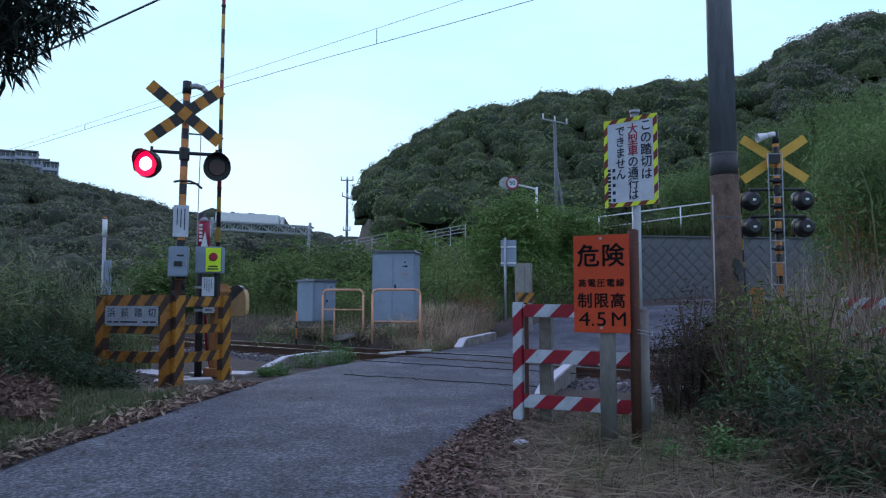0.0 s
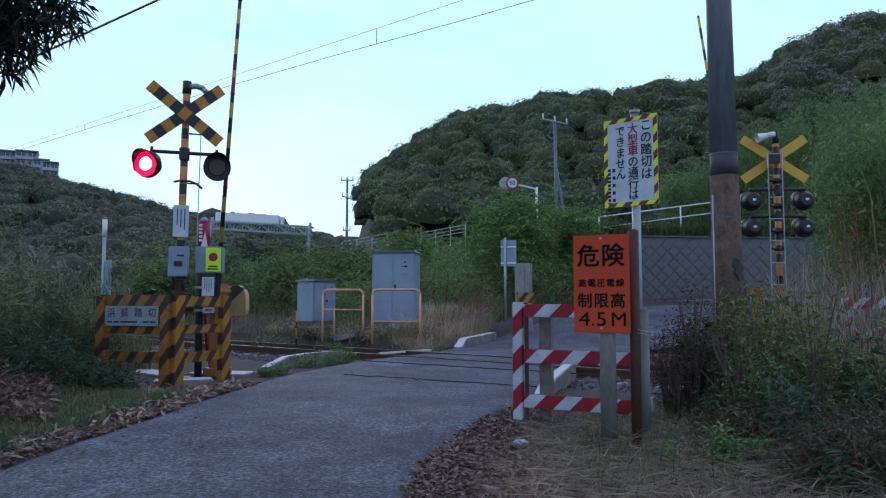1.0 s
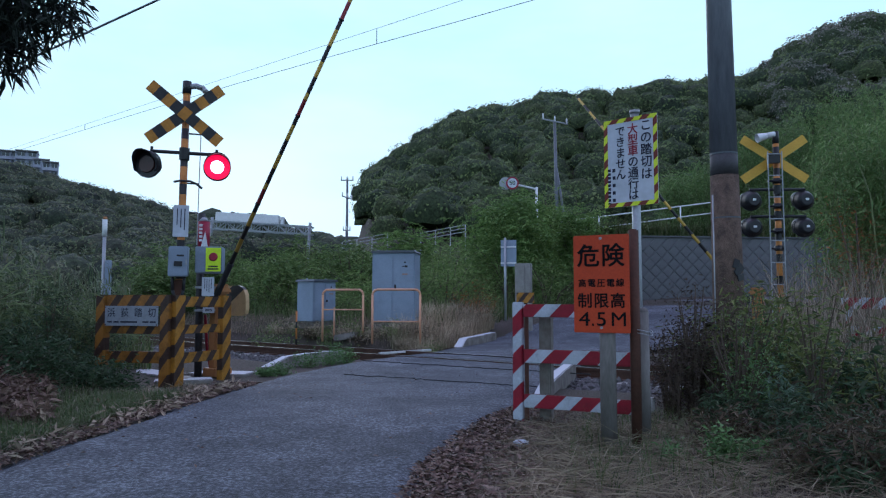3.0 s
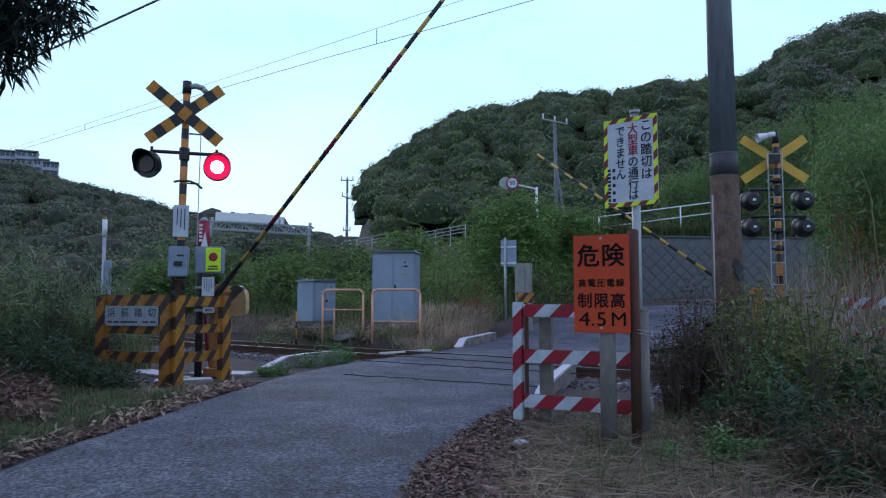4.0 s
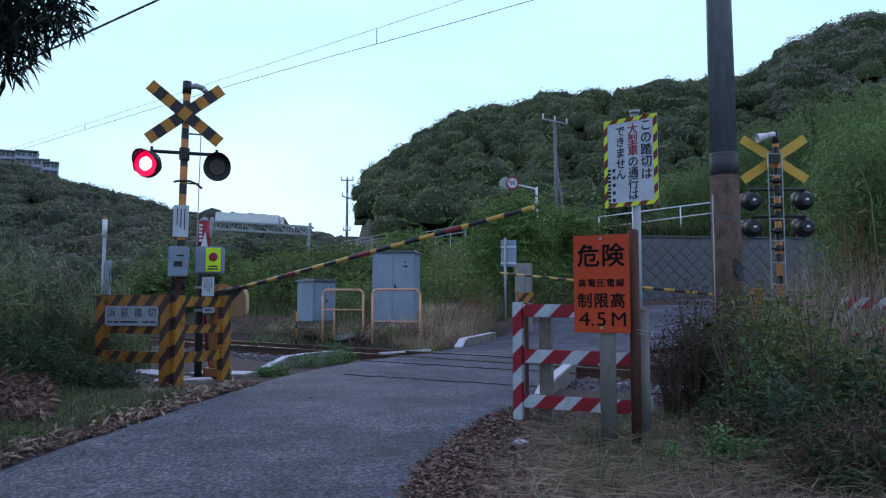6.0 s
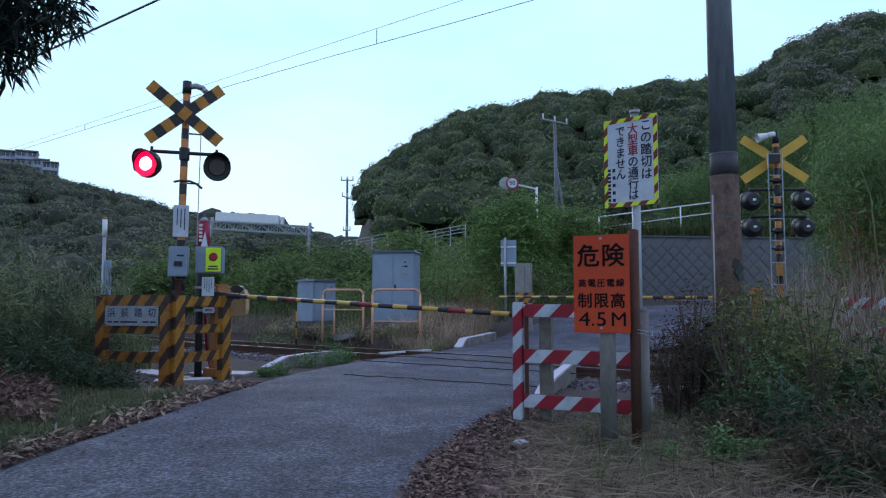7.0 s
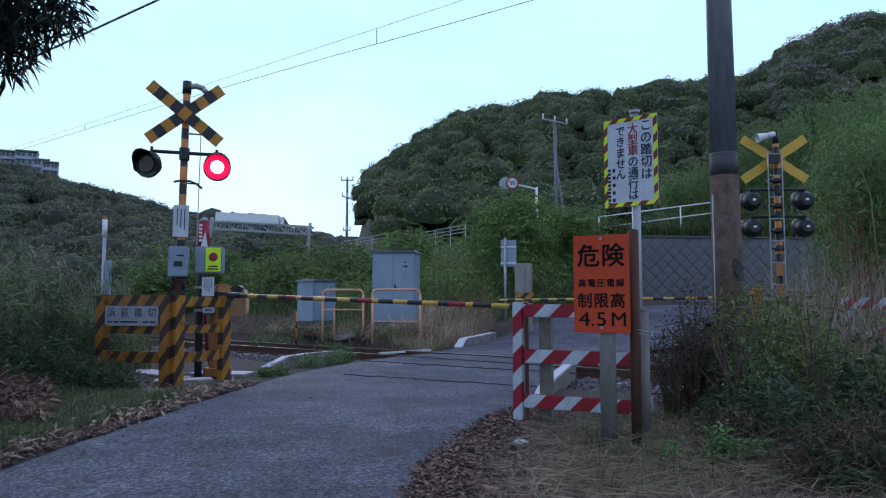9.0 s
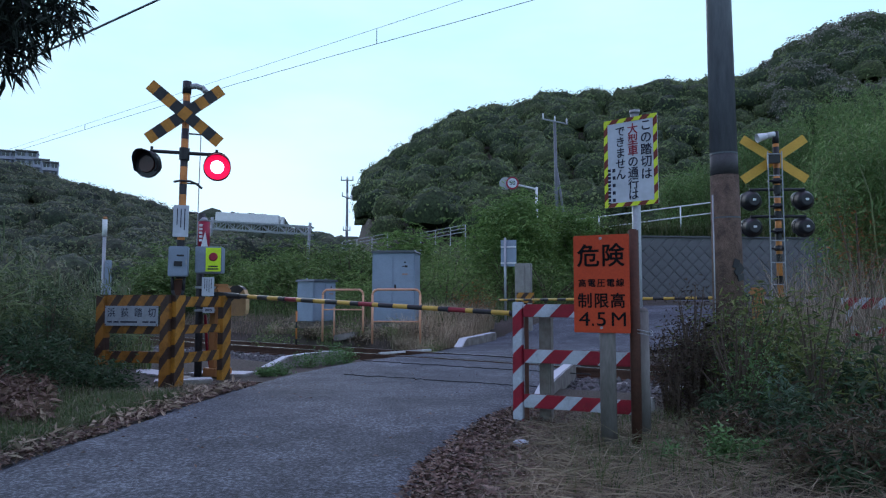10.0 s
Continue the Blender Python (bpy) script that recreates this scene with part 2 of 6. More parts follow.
def pipe(bm, pts, r, seg=10):
    """A bent pipe through pts, with round joints."""
    for i in range(len(pts) - 1):
        rod(bm, pts[i], pts[i + 1], r, seg=seg)
    for p in pts[1:-1]:
        bmesh.ops.create_uvsphere(bm, u_segments=seg, v_segments=6, radius=r, matrix=Matrix.Translation(p))


def mesh_of(name, bm, material, smooth=False):
    me = bpy.data.meshes.new(name)
    bm.to_mesh(me)
    bm.free()
    for m in material if isinstance(material, (list, tuple)) else [material]:
        me.materials.append(m)
    if smooth:
        for p in me.polygons:
            p.use_smooth = len(p.vertices) == 4 or smooth == "all"
    return me


def part(name, bm, material, parent=None, label="", smooth=False):
    ob = new(name, mesh_of(name, bm, material, smooth))
    ob.parent = parent
    if label:
        tagged(ob, label)
    return ob


def thing(name, label, category, m=None, group="", kind=""):
    ob = new(name)
    ob.empty_display_size = 0.1
    if m is not None:
        ob.matrix_basis = m
    return tagged(ob, label, category, group, kind)


def arrays(name, verts, faces, material, smooth=False):
    """One mesh out of number arrays (faces all with the same corner count)."""
    me = bpy.data.meshes.new(name)
    v, f = np.asarray(verts, np.float32), np.asarray(faces, np.int32)
    me.vertices.add(len(v))
    me.vertices.foreach_set("co", v.ravel())
    k = f.shape[1]
    me.loops.add(f.size)
    me.loops.foreach_set("vertex_index", f.ravel())
    me.polygons.add(len(f))
    me.polygons.foreach_set("loop_start", np.arange(0, f.size, k, dtype=np.int32))
    me.polygons.foreach_set("use_smooth", np.full(len(f), smooth))
    me.update(calc_edges=True)
    me.materials.append(material)
    return new(name, me)


def leaves(rng, centres, length, width, droop=0.0, flat=0.5, up=0.0):
    """Folded four-cornered leaves at centres. flat: how level they lie; up: how far they stand upright."""
    n = len(centres)
    az = rng.uniform(0, 2 * np.pi, n)
    el = rng.normal(up, 0.6 * (1 - flat) + 0.15, n)
    ax = np.stack([np.cos(az) * np.cos(el), np.sin(az) * np.cos(el), np.sin(el)], 1)
    side = np.stack([-np.sin(az), np.cos(az), np.zeros(n)], 1)
    tilt = rng.normal(0, 0.7 * (1 - flat) + 0.2, n)[:, None]
    nor = np.cross(ax, side)
    side = side * np.cos(tilt) + nor * np.sin(tilt)
    nor = np.cross(ax, side)
    ln = (length * rng.uniform(0.6, 1.3, n))[:, None]
    wd = (width * rng.uniform(0.6, 1.3, n))[:, None]
    mid = centres + ax * ln * 0.45 + nor * wd * 0.25 - np.array([0, 0, 1.0]) * droop * ln * 0.36
    tip = centres + ax * ln - np.array([0, 0, 1.0]) * droop * ln
    v = np.stack([centres, mid + side * wd / 2, tip, mid - side * wd / 2], 1).reshape(-1, 3)
    f = np.arange(4 * n).reshape(-1, 4)
    f = np.stack([f[:, [0, 1, 2]], f[:, [0, 2, 3]]], 1).reshape(-1, 3)
    return v, f


def blades(rng, roots, height, width, lean=0.45, segs=3):
    """Bent grass blades rising from roots."""
    n = len(roots)
    az = rng.uniform(0, 2 * np.pi, n)
    h = height * rng.uniform(0.5, 1.25, n)
    ln = np.abs(rng.normal(lean, lean * 0.5, n))
    out = np.stack([np.cos(az), np.sin(az), np.zeros(n)], 1)
    side = np.stack([-np.sin(az), np.cos(az), np.zeros(n)], 1)
    w = width * rng.uniform(0.6, 1.3, n)
    rows = []
    for i in range(segs + 1):
        s = i / segs
        c = roots + np.array([0, 0, 1.0]) * (h * (s - 0.35 * ln * s * s))[:, None] + out * (h * ln * s * s)[:, None]
        ww = (w * (1 - s) * 0.5 + 0.0004)[:, None]
        rows += [c - side * ww, c + side * ww]
    v = np.stack(rows, 1).reshape(-1, 3)
    k = 2 * (segs + 1)
    base = (np.arange(n) * k)[:, None]
    f = np.concatenate([base + np.array([[2 * i, 2 * i + 1, 2 * i + 3, 2 * i + 2]]) for i in range(segs)])
    return v, f


# ---- the plan: u runs along the track, v across it ----
TRACK = radians(-39)
E_U = Vector((math.cos(TRACK), math.sin(TRACK), 0))
E_V = Vector((-math.sin(TRACK), math.cos(TRACK), 0))
RAIL_NEAR, RAIL_FAR = 10.30, 11.37


def on_track(u, v, z=0.0):
    return E_U * u + E_V * v + Vector((0, 0, z))


def facing(p, degrees, z=0.0):
    """A pose at p turned about the upright."""
    return pose(p[0], p[1], z, 0, 0, degrees)

# ---- ground ----
def sstep(a, b, x):
    t = np.clip((x - a) / (b - a), 0, 1)
    return t * t * (3 - 2 * t)


HILL_X = [-40, -19, -15, -8, 4, 25, 55, 66, 78, 90, 120, 200]
HILL_Z = [0, 4, 18.6, 22.4, 29.8, 33.6, 36.4, 38.0, 45.6, 49.6, 48.8, 46]
LEFT_X = [-400, -150, -122, -91, -63, -50, -30]
LEFT_Z = [54, 35, 29.8, 21.5, 13.3, 7, 0]


def lie(x, y):
    """Height of the land."""
    x, y = np.asarray(x, float), np.asarray(y, float)
    u = x * E_U.x + y * E_U.y
    v = x * E_V.x + y * E_V.y
    z = np.zeros_like(x) - 0.06
    # soft verges
    z = z + 0.05 * np.sin(x * 1.3 + 0.5) * np.sin(y * 1.1) * sstep(1, 4, np.abs(x + 1.2))
    # bank on the near left
    z = z + 0.8 * sstep(-3.6, -6.5, x) * sstep(12.5, 8, y) * sstep(-2, 2, y)
    # ballast trench along the line, outside the crossing
    out = np.maximum(sstep(-9.9, -10.4, u), sstep(-5.75, -5.35, u))
    z = z - 0.26 * sstep(2.5, 1.8, np.abs(v - 10.75)) * out * (np.abs(u) < 120)
    # low terrace for the cabinets
    z = z + 0.47 * sstep(11.95, 12.25, v) * sstep(-10.9, -11.7, u) * sstep(24, 18, v)
    # land rises behind the line
    z = z + 1.1 * sstep(17, 27, v) + 3.0 * sstep(26, 60, v)
    # terrace of the upper road
    z = z + 2.3 * sstep(31.14, 31.42, y - 0.12 * (x - 8)) * sstep(4.5, 6.0, x) * sstep(60, 40, y)
    # wooded hill
    crest = np.interp(x * 150 / np.maximum(y, 40), HILL_X, HILL_Z)
    z = z + crest * sstep(48, 150, y) * sstep(420, 180, y) * (y > 0)
    # wooded hill across the valley
    z = z + np.interp(x * 200 / np.maximum(y, 60), LEFT_X, LEFT_Z) * sstep(70, 200, y) * sstep(480, 260, y) * (y > 0)
    # distant ridge
    far = 29 * np.exp(-((x + 185) / 70) ** 2) + 38
    z = z + far * sstep(420, 640, y) * sstep(1500, 800, y) * (np.abs(x) < 2500)
    return z


def make_ground():
    rad = np.concatenate([np.linspace(0.004, 24, 120), np.linspace(24.3, 46, 64), np.geomspace(47, 3500, 80)])
    ang = np.concatenate([np.linspace(radians(35), radians(145), 150), np.linspace(radians(147), radians(393), 60)])
    rr, aa = np.meshgrid(rad, ang, indexing="ij")
    x, y = rr * np.cos(aa) + 0.06, rr * np.sin(aa) + 0.04
    v = np.stack([x, y, lie(x, y)], -1).reshape(-1, 3)
    n, k = len(rad), len(ang)
    i, j = np.meshgrid(np.arange(n - 1), np.arange(k), indexing="ij")
    j2 = (j + 1) % k
    f = np.stack([i * k + j, (i + 1) * k + j, (i + 1) * k + j2, i * k + j2], -1).reshape(-1, 4)
    v = np.concatenate([v, [[0, 0, -0.06]]])
    ob = arrays("ground", v, f, M["soil"], True)
    return tagged(ob, "leaf-strewn soil and grassy land rising to wooded hills", "ground", kind="structure")


make_ground()


def spline(ctrl, n):
    """Smooth line through control points."""
    c = [Vector(p) for p in ctrl]
    c = [2 * c[0] - c[1]] + c + [2 * c[-1] - c[-2]]
    out = []
    per = n // (len(c) - 3)
    for i in range(1, len(c) - 2):
        for k in range(per):
            t = k / per
            a, b, d, e = c[i - 1], c[i], c[i + 1], c[i + 2]
            out.append(0.5 * ((2 * b) + (d - a) * t + (2 * a - 5 * b + 4 * d - e) * t * t + (3 * b - a - 3 * d + e) * t ** 3))
    return out + [c[-2]]


ROAD_LEFT = [(-3.2, -6, -0.02), (-3.05, 0, -0.02), (-2.97, 4.8, -0.02), (-2.86, 6.2, -0.01), (-2.68, 8.2, 0), (-2.50, 9.5, 0), (-2.2, 11.2, 0), (-1.5, 13.2, 0.0), (0.0, 16.2, 0.0), (1.4, 19.2, 0.12), (3.0, 23.0, 0.5), (7.0, 28.0, 1.0), (16.0, 30.0, 1.25), (40.0, 33.0, 1.5)]
ROAD_RIGHT = [(-0.6, -6, -0.02), (-0.5, 0, -0.02), (-0.05, 4.8, -0.02), (0.32, 6.2, -0.01), (0.80, 7.4, 0), (1.12, 8.8, 0), (1.50, 10.2, 0), (1.95, 11.6, 0.0), (2.75, 13.2, 0.0), (4.4, 15.4, 0.04), (6.1, 17.3, 0.2), (7.6, 20.5, 0.55), (11.5, 24.5, 1.0), (18.0, 26.0, 1.25), (40.0, 28.5, 1.5)]


def make_road():
    a, b = spline(ROAD_LEFT, 240), spline(ROAD_RIGHT, 240)
    rng = np.random.default_rng(3)
    rows, w = [], 14
    for p, q in zip(a, b):
        for k in range(w + 1):
            s = k / w
            r = p.lerp(q, s)
            edge = 0.10 * noise.noise(Vector((r.x * 2.1, r.y * 2.1, 3.0))) if k in (0, w) else 0
            r = r + (q - p).normalized() * edge
            rows.append((r.x, r.y, r.z + 0.015 * noise.noise(Vector((r.x * 0.8, r.y * 0.8, 0))) + (0.0 if 0 < k < w else -0.05)))
    f = []
    for i in range(len(a) - 1):
        for k in range(w):
            o = i * (w + 1) + k
            f.append((o, o + 1, o + w + 2, o + w + 1))
    ob = arrays("road", rows, f, M["asphalt"], True)
    tagged(ob, "patched grey asphalt lane over a level crossing", "road", kind="structure")


make_road()


def make_track():
    """Running rails on ballast; the deck of the crossing lies between them."""
    t = thing("railway_track", "rusty single-track rails on grey ballast", "railway track", kind="structure")
    for v in (RAIL_NEAR, RAIL_FAR):
        bm = bmesh.new()
        turn = Matrix.Translation(on_track(0, v)) @ Matrix.Rotation(TRACK, 4, "Z")
        box(bm, -150, 60, -0.032, 0.032, -0.035, 0.012, turn, 0.008)
        box(bm, -150, 60, -0.009, 0.009, -0.13, -0.035, turn)
        box(bm, -150, 60, -0.062, 0.062, -0.15, -0.13, turn)
        part("rail", bm, M["rail"], t)
        bm = bmesh.new()
        box(bm, -150, 60, -0.026, 0.026, 0.012, 0.0145, turn)
        part("rail_head", bm, M["rail_top"], t)
    base = bmesh.new()
    box(base, -1.0, 1.0, -0.11, 0.11, -0.29, -0.15, None, 0.015)
    sleeper = mesh_of("sleeper", base, M["concrete"])
    for i in range(70):
        u = -40 + i * 0.62
        if -10.2 < u < -5.5:
            continue
        s = new("sleeper", sleeper)
        s.parent = t
        s.matrix_basis = Matrix.Translation(on_track(u, 10.835)) @ Matrix.Rotation(TRACK + math.pi / 2, 4, "Z")
    return t


make_track()

# ---- striped steel fences beside the crossing ----
def fence_bar(parent, mat, x0, x1, z0, z1, d=0.05, name="rail"):
    bm = bmesh.new()
    box(bm, x0, x1, -d / 2, d / 2, z0, z1, None, 0.006)
    return part(name, bm, mat, parent)


def yellow_fence():
    """Corner fence of two panels; the front one faces the road, the other runs along it."""
    corner = (-3.53, 9.42)
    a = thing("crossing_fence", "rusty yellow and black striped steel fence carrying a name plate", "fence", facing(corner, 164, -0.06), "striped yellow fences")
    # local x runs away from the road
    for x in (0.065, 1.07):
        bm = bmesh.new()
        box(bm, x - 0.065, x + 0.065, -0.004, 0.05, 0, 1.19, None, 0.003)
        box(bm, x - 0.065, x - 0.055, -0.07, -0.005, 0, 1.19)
        part("post", bm, M["fence_yellow_flip_shaded"], a, "angle steel post with flaking paint")
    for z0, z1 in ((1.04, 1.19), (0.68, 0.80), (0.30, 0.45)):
        fence_bar(a, M["fence_yellow_flip_shaded"], 0.13, 1.005, z0, z1, 0.012)
        bm = bmesh.new()
        box(bm, 0.13, 1.005, -0.05, -0.008, z1 - 0.008, z1)
        part("rail_flange", bm, M["rust"], a)
    bm = bmesh.new()
    box(bm, 0.15, 0.98, 0.054, 0.060, 0.785, 1.045, None, 0.002)
    plate = part("name_plate", bm, M["plate_dull"], a, "dull white enamel plate with black lettering")
    for ch, x in zip("浜荻踏切", (0.875, 0.665, 0.455, 0.245)):
        lettering(ch, 0.125, (x, 0.062, 0.950), plate, M["ink"], back=True)
    for k, (x, w) in enumerate(((0.90, 0.07), (0.80, 0.08), (0.60, 0.26), (0.34, 0.09), (0.23, 0.09))):
        bm = bmesh.new()
        box(bm, x - w / 2, x + w / 2, 0.0605, 0.0625, 0.826, 0.846)
        part("writing", bm, M["ink"], plate)
    for x in (0.165, 0.965):
        for z in (0.80, 1.03):
            bm = bmesh.new()
            rod(bm, (x, 0.060, z), (x, 0.066, z), 0.008, seg=8)
            part("plate_bolt", bm, M["rust"], plate)
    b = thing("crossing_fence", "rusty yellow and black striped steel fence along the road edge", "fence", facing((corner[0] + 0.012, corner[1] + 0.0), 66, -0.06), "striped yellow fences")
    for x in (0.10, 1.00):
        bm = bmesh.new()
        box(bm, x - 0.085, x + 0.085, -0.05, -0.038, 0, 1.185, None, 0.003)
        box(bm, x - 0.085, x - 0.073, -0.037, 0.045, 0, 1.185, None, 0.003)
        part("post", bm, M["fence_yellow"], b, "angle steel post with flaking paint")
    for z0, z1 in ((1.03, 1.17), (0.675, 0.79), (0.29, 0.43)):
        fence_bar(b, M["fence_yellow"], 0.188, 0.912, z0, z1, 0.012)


def lettering(text, size, at, parent, mat, back=False, turn=0, name="writing", align="CENTER", bold=0.004, wide=1.0):
    cu = bpy.data.curves.new(name, "FONT")
    cu.body, cu.size, cu.align_x, cu.align_y = text, size, align, "CENTER"
    cu.extrude = 0.001
    cu.bevel_depth, cu.bevel_resolution = size * bold, 0
    cu.materials.append(mat)
    ob = new(name, cu)
    ob.parent = parent
    ob.matrix_basis = pose(*at, 90, 0, 180 + turn if back else turn) @ Matrix.Diagonal((wide, 1, 1, 1))
    return ob


yellow_fence()


def red_fence():
    f = thing("crossing_fence", "red and white striped steel fence on concrete posts", "fence", facing((0.685, 6.62), -27, -0.05), "striped red fences")
    bm = bmesh.new()
    box(bm, -0.045, 0.045, -0.03, 0.03, 0.0, 1.09, None, 0.005)
    part("end_plate", bm, M["fence_red"], f)
    for z0, z1 in ((0.955, 1.07), (0.545, 0.665), (0.145, 0.265)):
        fence_bar(f, M["fence_red"], 0.05, 1.06, z0, z1, 0.014)
        bm = bmesh.new()
        box(bm, 0.05, 1.06, 0.010, 0.045, z1 - 0.006, z1)
        part("rail_flange", bm, M["rust"], f)
    for x in (0.075, 1.04):
        bm = bmesh.new()
        box(bm, x - 0.018, x + 0.018, 0.012, 0.020, -0.05, 1.06)
        box(bm, x - 0.018, x - 0.012, 0.021, 0.055, -0.05, 1.06)
        part("angle_upright", bm, M["rust"], f, "thin rusty angle steel upright")
    bm = bmesh.new()
    box(bm, 0.16, 0.27, 0.10, 0.20, -0.1, 1.0, None, 0.012)
    part("post", bm, M["concrete_stained"], f, "square stained concrete post")
    bm = bmesh.new()
    box(bm, 0.02, 0.19, 0.10, 0.13, 0.60, 0.64)
    part("tie_bar", bm, M["rust"], f)
    g = thing("crossing_fence", "red and white striped steel fence behind the weeds", "fence", facing((7.15, 13.0), -39, -0.02), "striped red fences")
    for z0, z1 in ((0.93, 1.13), (0.45, 0.62)):
        fence_bar(g, M["fence_red"], 0.0, 3.2, z0, z1, 0.05)
    for x in (0.1, 1.6, 3.1):
        bm = bmesh.new()
        box(bm, x - 0.05, x + 0.05, 0.026, 0.12, -0.1, 1.1, None, 0.008)
        part("post", bm, M["fence_red"], g)


red_fence()

# ---- crossing signals ----
LAMPS = []


def lamp_unit(parent, x, z, yaw=0.0):
    """A hooded lamp facing local -y; its lamp disc slides up to the lens when it burns."""
    base = pose(x, 0, z, 0, 0, yaw)
    bm = bmesh.new()
    rod(bm, (0, 0.0, 0), (0, -0.05, 0), 0.19, seg=36)
    rod(bm, (0, 0.0, 0), (0, 0.16, 0), 0.185, 0.10, seg=36)
    body = part("lamp_housing", bm, M["black"], parent, "black round lamp housing", True)
    body.matrix_basis = base
    bm = bmesh.new()
    n, r = 24, 0.19
    ring = []
    for i in range(n + 1):
        a = radians(-35 + 250 * i / n)
        dep = 0.20 * (0.30 + 0.70 * max(0.0, math.sin(a)))
        ring.append([bm.verts.new((rr * math.cos(a), -y, rr * math.sin(a))) for rr, y in ((r, 0.03), (r * 0.98, 0.05 + dep), (r * 0.95, 0.05 + dep), (r * 0.965, 0.03))])
    for i in range(n):
        for k in range(4):
            bm.faces.new((ring[i][k], ring[i + 1][k], ring[i + 1][(k + 1) % 4], ring[i][(k + 1) % 4]))
    part("hood", bm, M["black"], body, "", True)
    bm = bmesh.new()
    rod(bm, (0, -0.05, 0), (0, -0.075, 0), 0.125, 0.115, seg=36)
    part("lens", bm, M["lens_dark"], body, "dark red glass lens", True)
    bm = bmesh.new()
    rod(bm, (0, 0.0, 0), (0, -0.008, 0), 0.178, seg=40)
    rim = part("lit_reflector", bm, M["red_lit"], parent, "glowing red lamp disc")
    rim.matrix_basis = base
    bm = bmesh.new()
    rod(bm, (0, -0.009, 0), (0, -0.018, 0), 0.092, seg=40)
    part("lamp_core", bm, M["white_lit"], rim, "glaring white-hot lamp core")
    return rim, base


def crossbuck(parent, z, mats, angle=35, y=-0.09, half=0.66):
    for i, a in enumerate((angle, -angle)):
        bm = bmesh.new()
        box(bm, -half, half, -0.006, 0.006, -0.085, 0.085, None, 0.003)
        ob = part("crossbuck_board", bm, mats, parent, "" )
        ob.matrix_basis = pose(0, y - 0.014 * i, z, 0, -a, 0)


def near_signal():
    s = thing("crossing_signal", "striped crossing mast with crossbuck and two hooded lamps", "crossing signal", pose(-3.74, 10.2, -0.05, 0, 0.8, 12), "crossing signals")
    bm = bmesh.new()
    rod(bm, (0, 0, 0), (0, 0, 4.20), 0.052, seg=20)
    part("mast", bm, M["mast_stripe"], s, "orange and black banded pole", True)
    bm = bmesh.new()
    rod(bm, (0, 0, 4.07), (0, 0, 4.25), 0.062, seg=20)
    part("mast_cap", bm, M["black"], s, "", True)
    crossbuck(s, 3.755, M["cross_front"], 38.5, half=0.625)
    bm = bmesh.new()
    pipe(bm, [(-0.46, 0, 3.215), (0.46, 0, 3.205)], 0.026)
    rod(bm, (0, 0, 3.11), (0, 0, 3.28), 0.072, seg=16)
    for x in (-0.44, 0.44):
        rod(bm, (x, 0, 3.16), (x, 0, 3.28), 0.02)
    part("crossarm", bm, M["black"], s)
    for x, z, on in ((-0.465, 3.015, 0), (0.455, 3.015, 1)):
        LAMPS.append((*lamp_unit(s, x, z, -22 if x < 0 else 6), on))
    return s




def far_signal():
    s = thing("crossing_signal", "striped crossing mast with ladder, seen from its back", "crossing signal", facing((6.20, 13.3), 176, -0.05), "crossing signals")
    bm = bmesh.new()
    rod(bm, (0, 0, 0), (0, 0, 4.05), 0.055, seg=20)
    part("mast", bm, M["mast_stripe"], s, "orange and black banded pole", True)
    crossbuck(s, 3.75, M["cross_back"], 34, -0.09, 0.70)
    for k, z in enumerate((2.96, 2.46)):
        bm = bmesh.new()
        rod(bm, (-0.5, 0, z + 0.20), (0.5, 0, z + 0.20), 0.026)
        rod(bm, (0, 0, z + 0.12), (0, 0, z + 0.28), 0.07, seg=16)
        part("crossarm", bm, M["black"], s)
        for i, x in enumerate((-0.47, 0.47)):
            LAMPS.append((*lamp_unit(s, x, z), i))
    return s




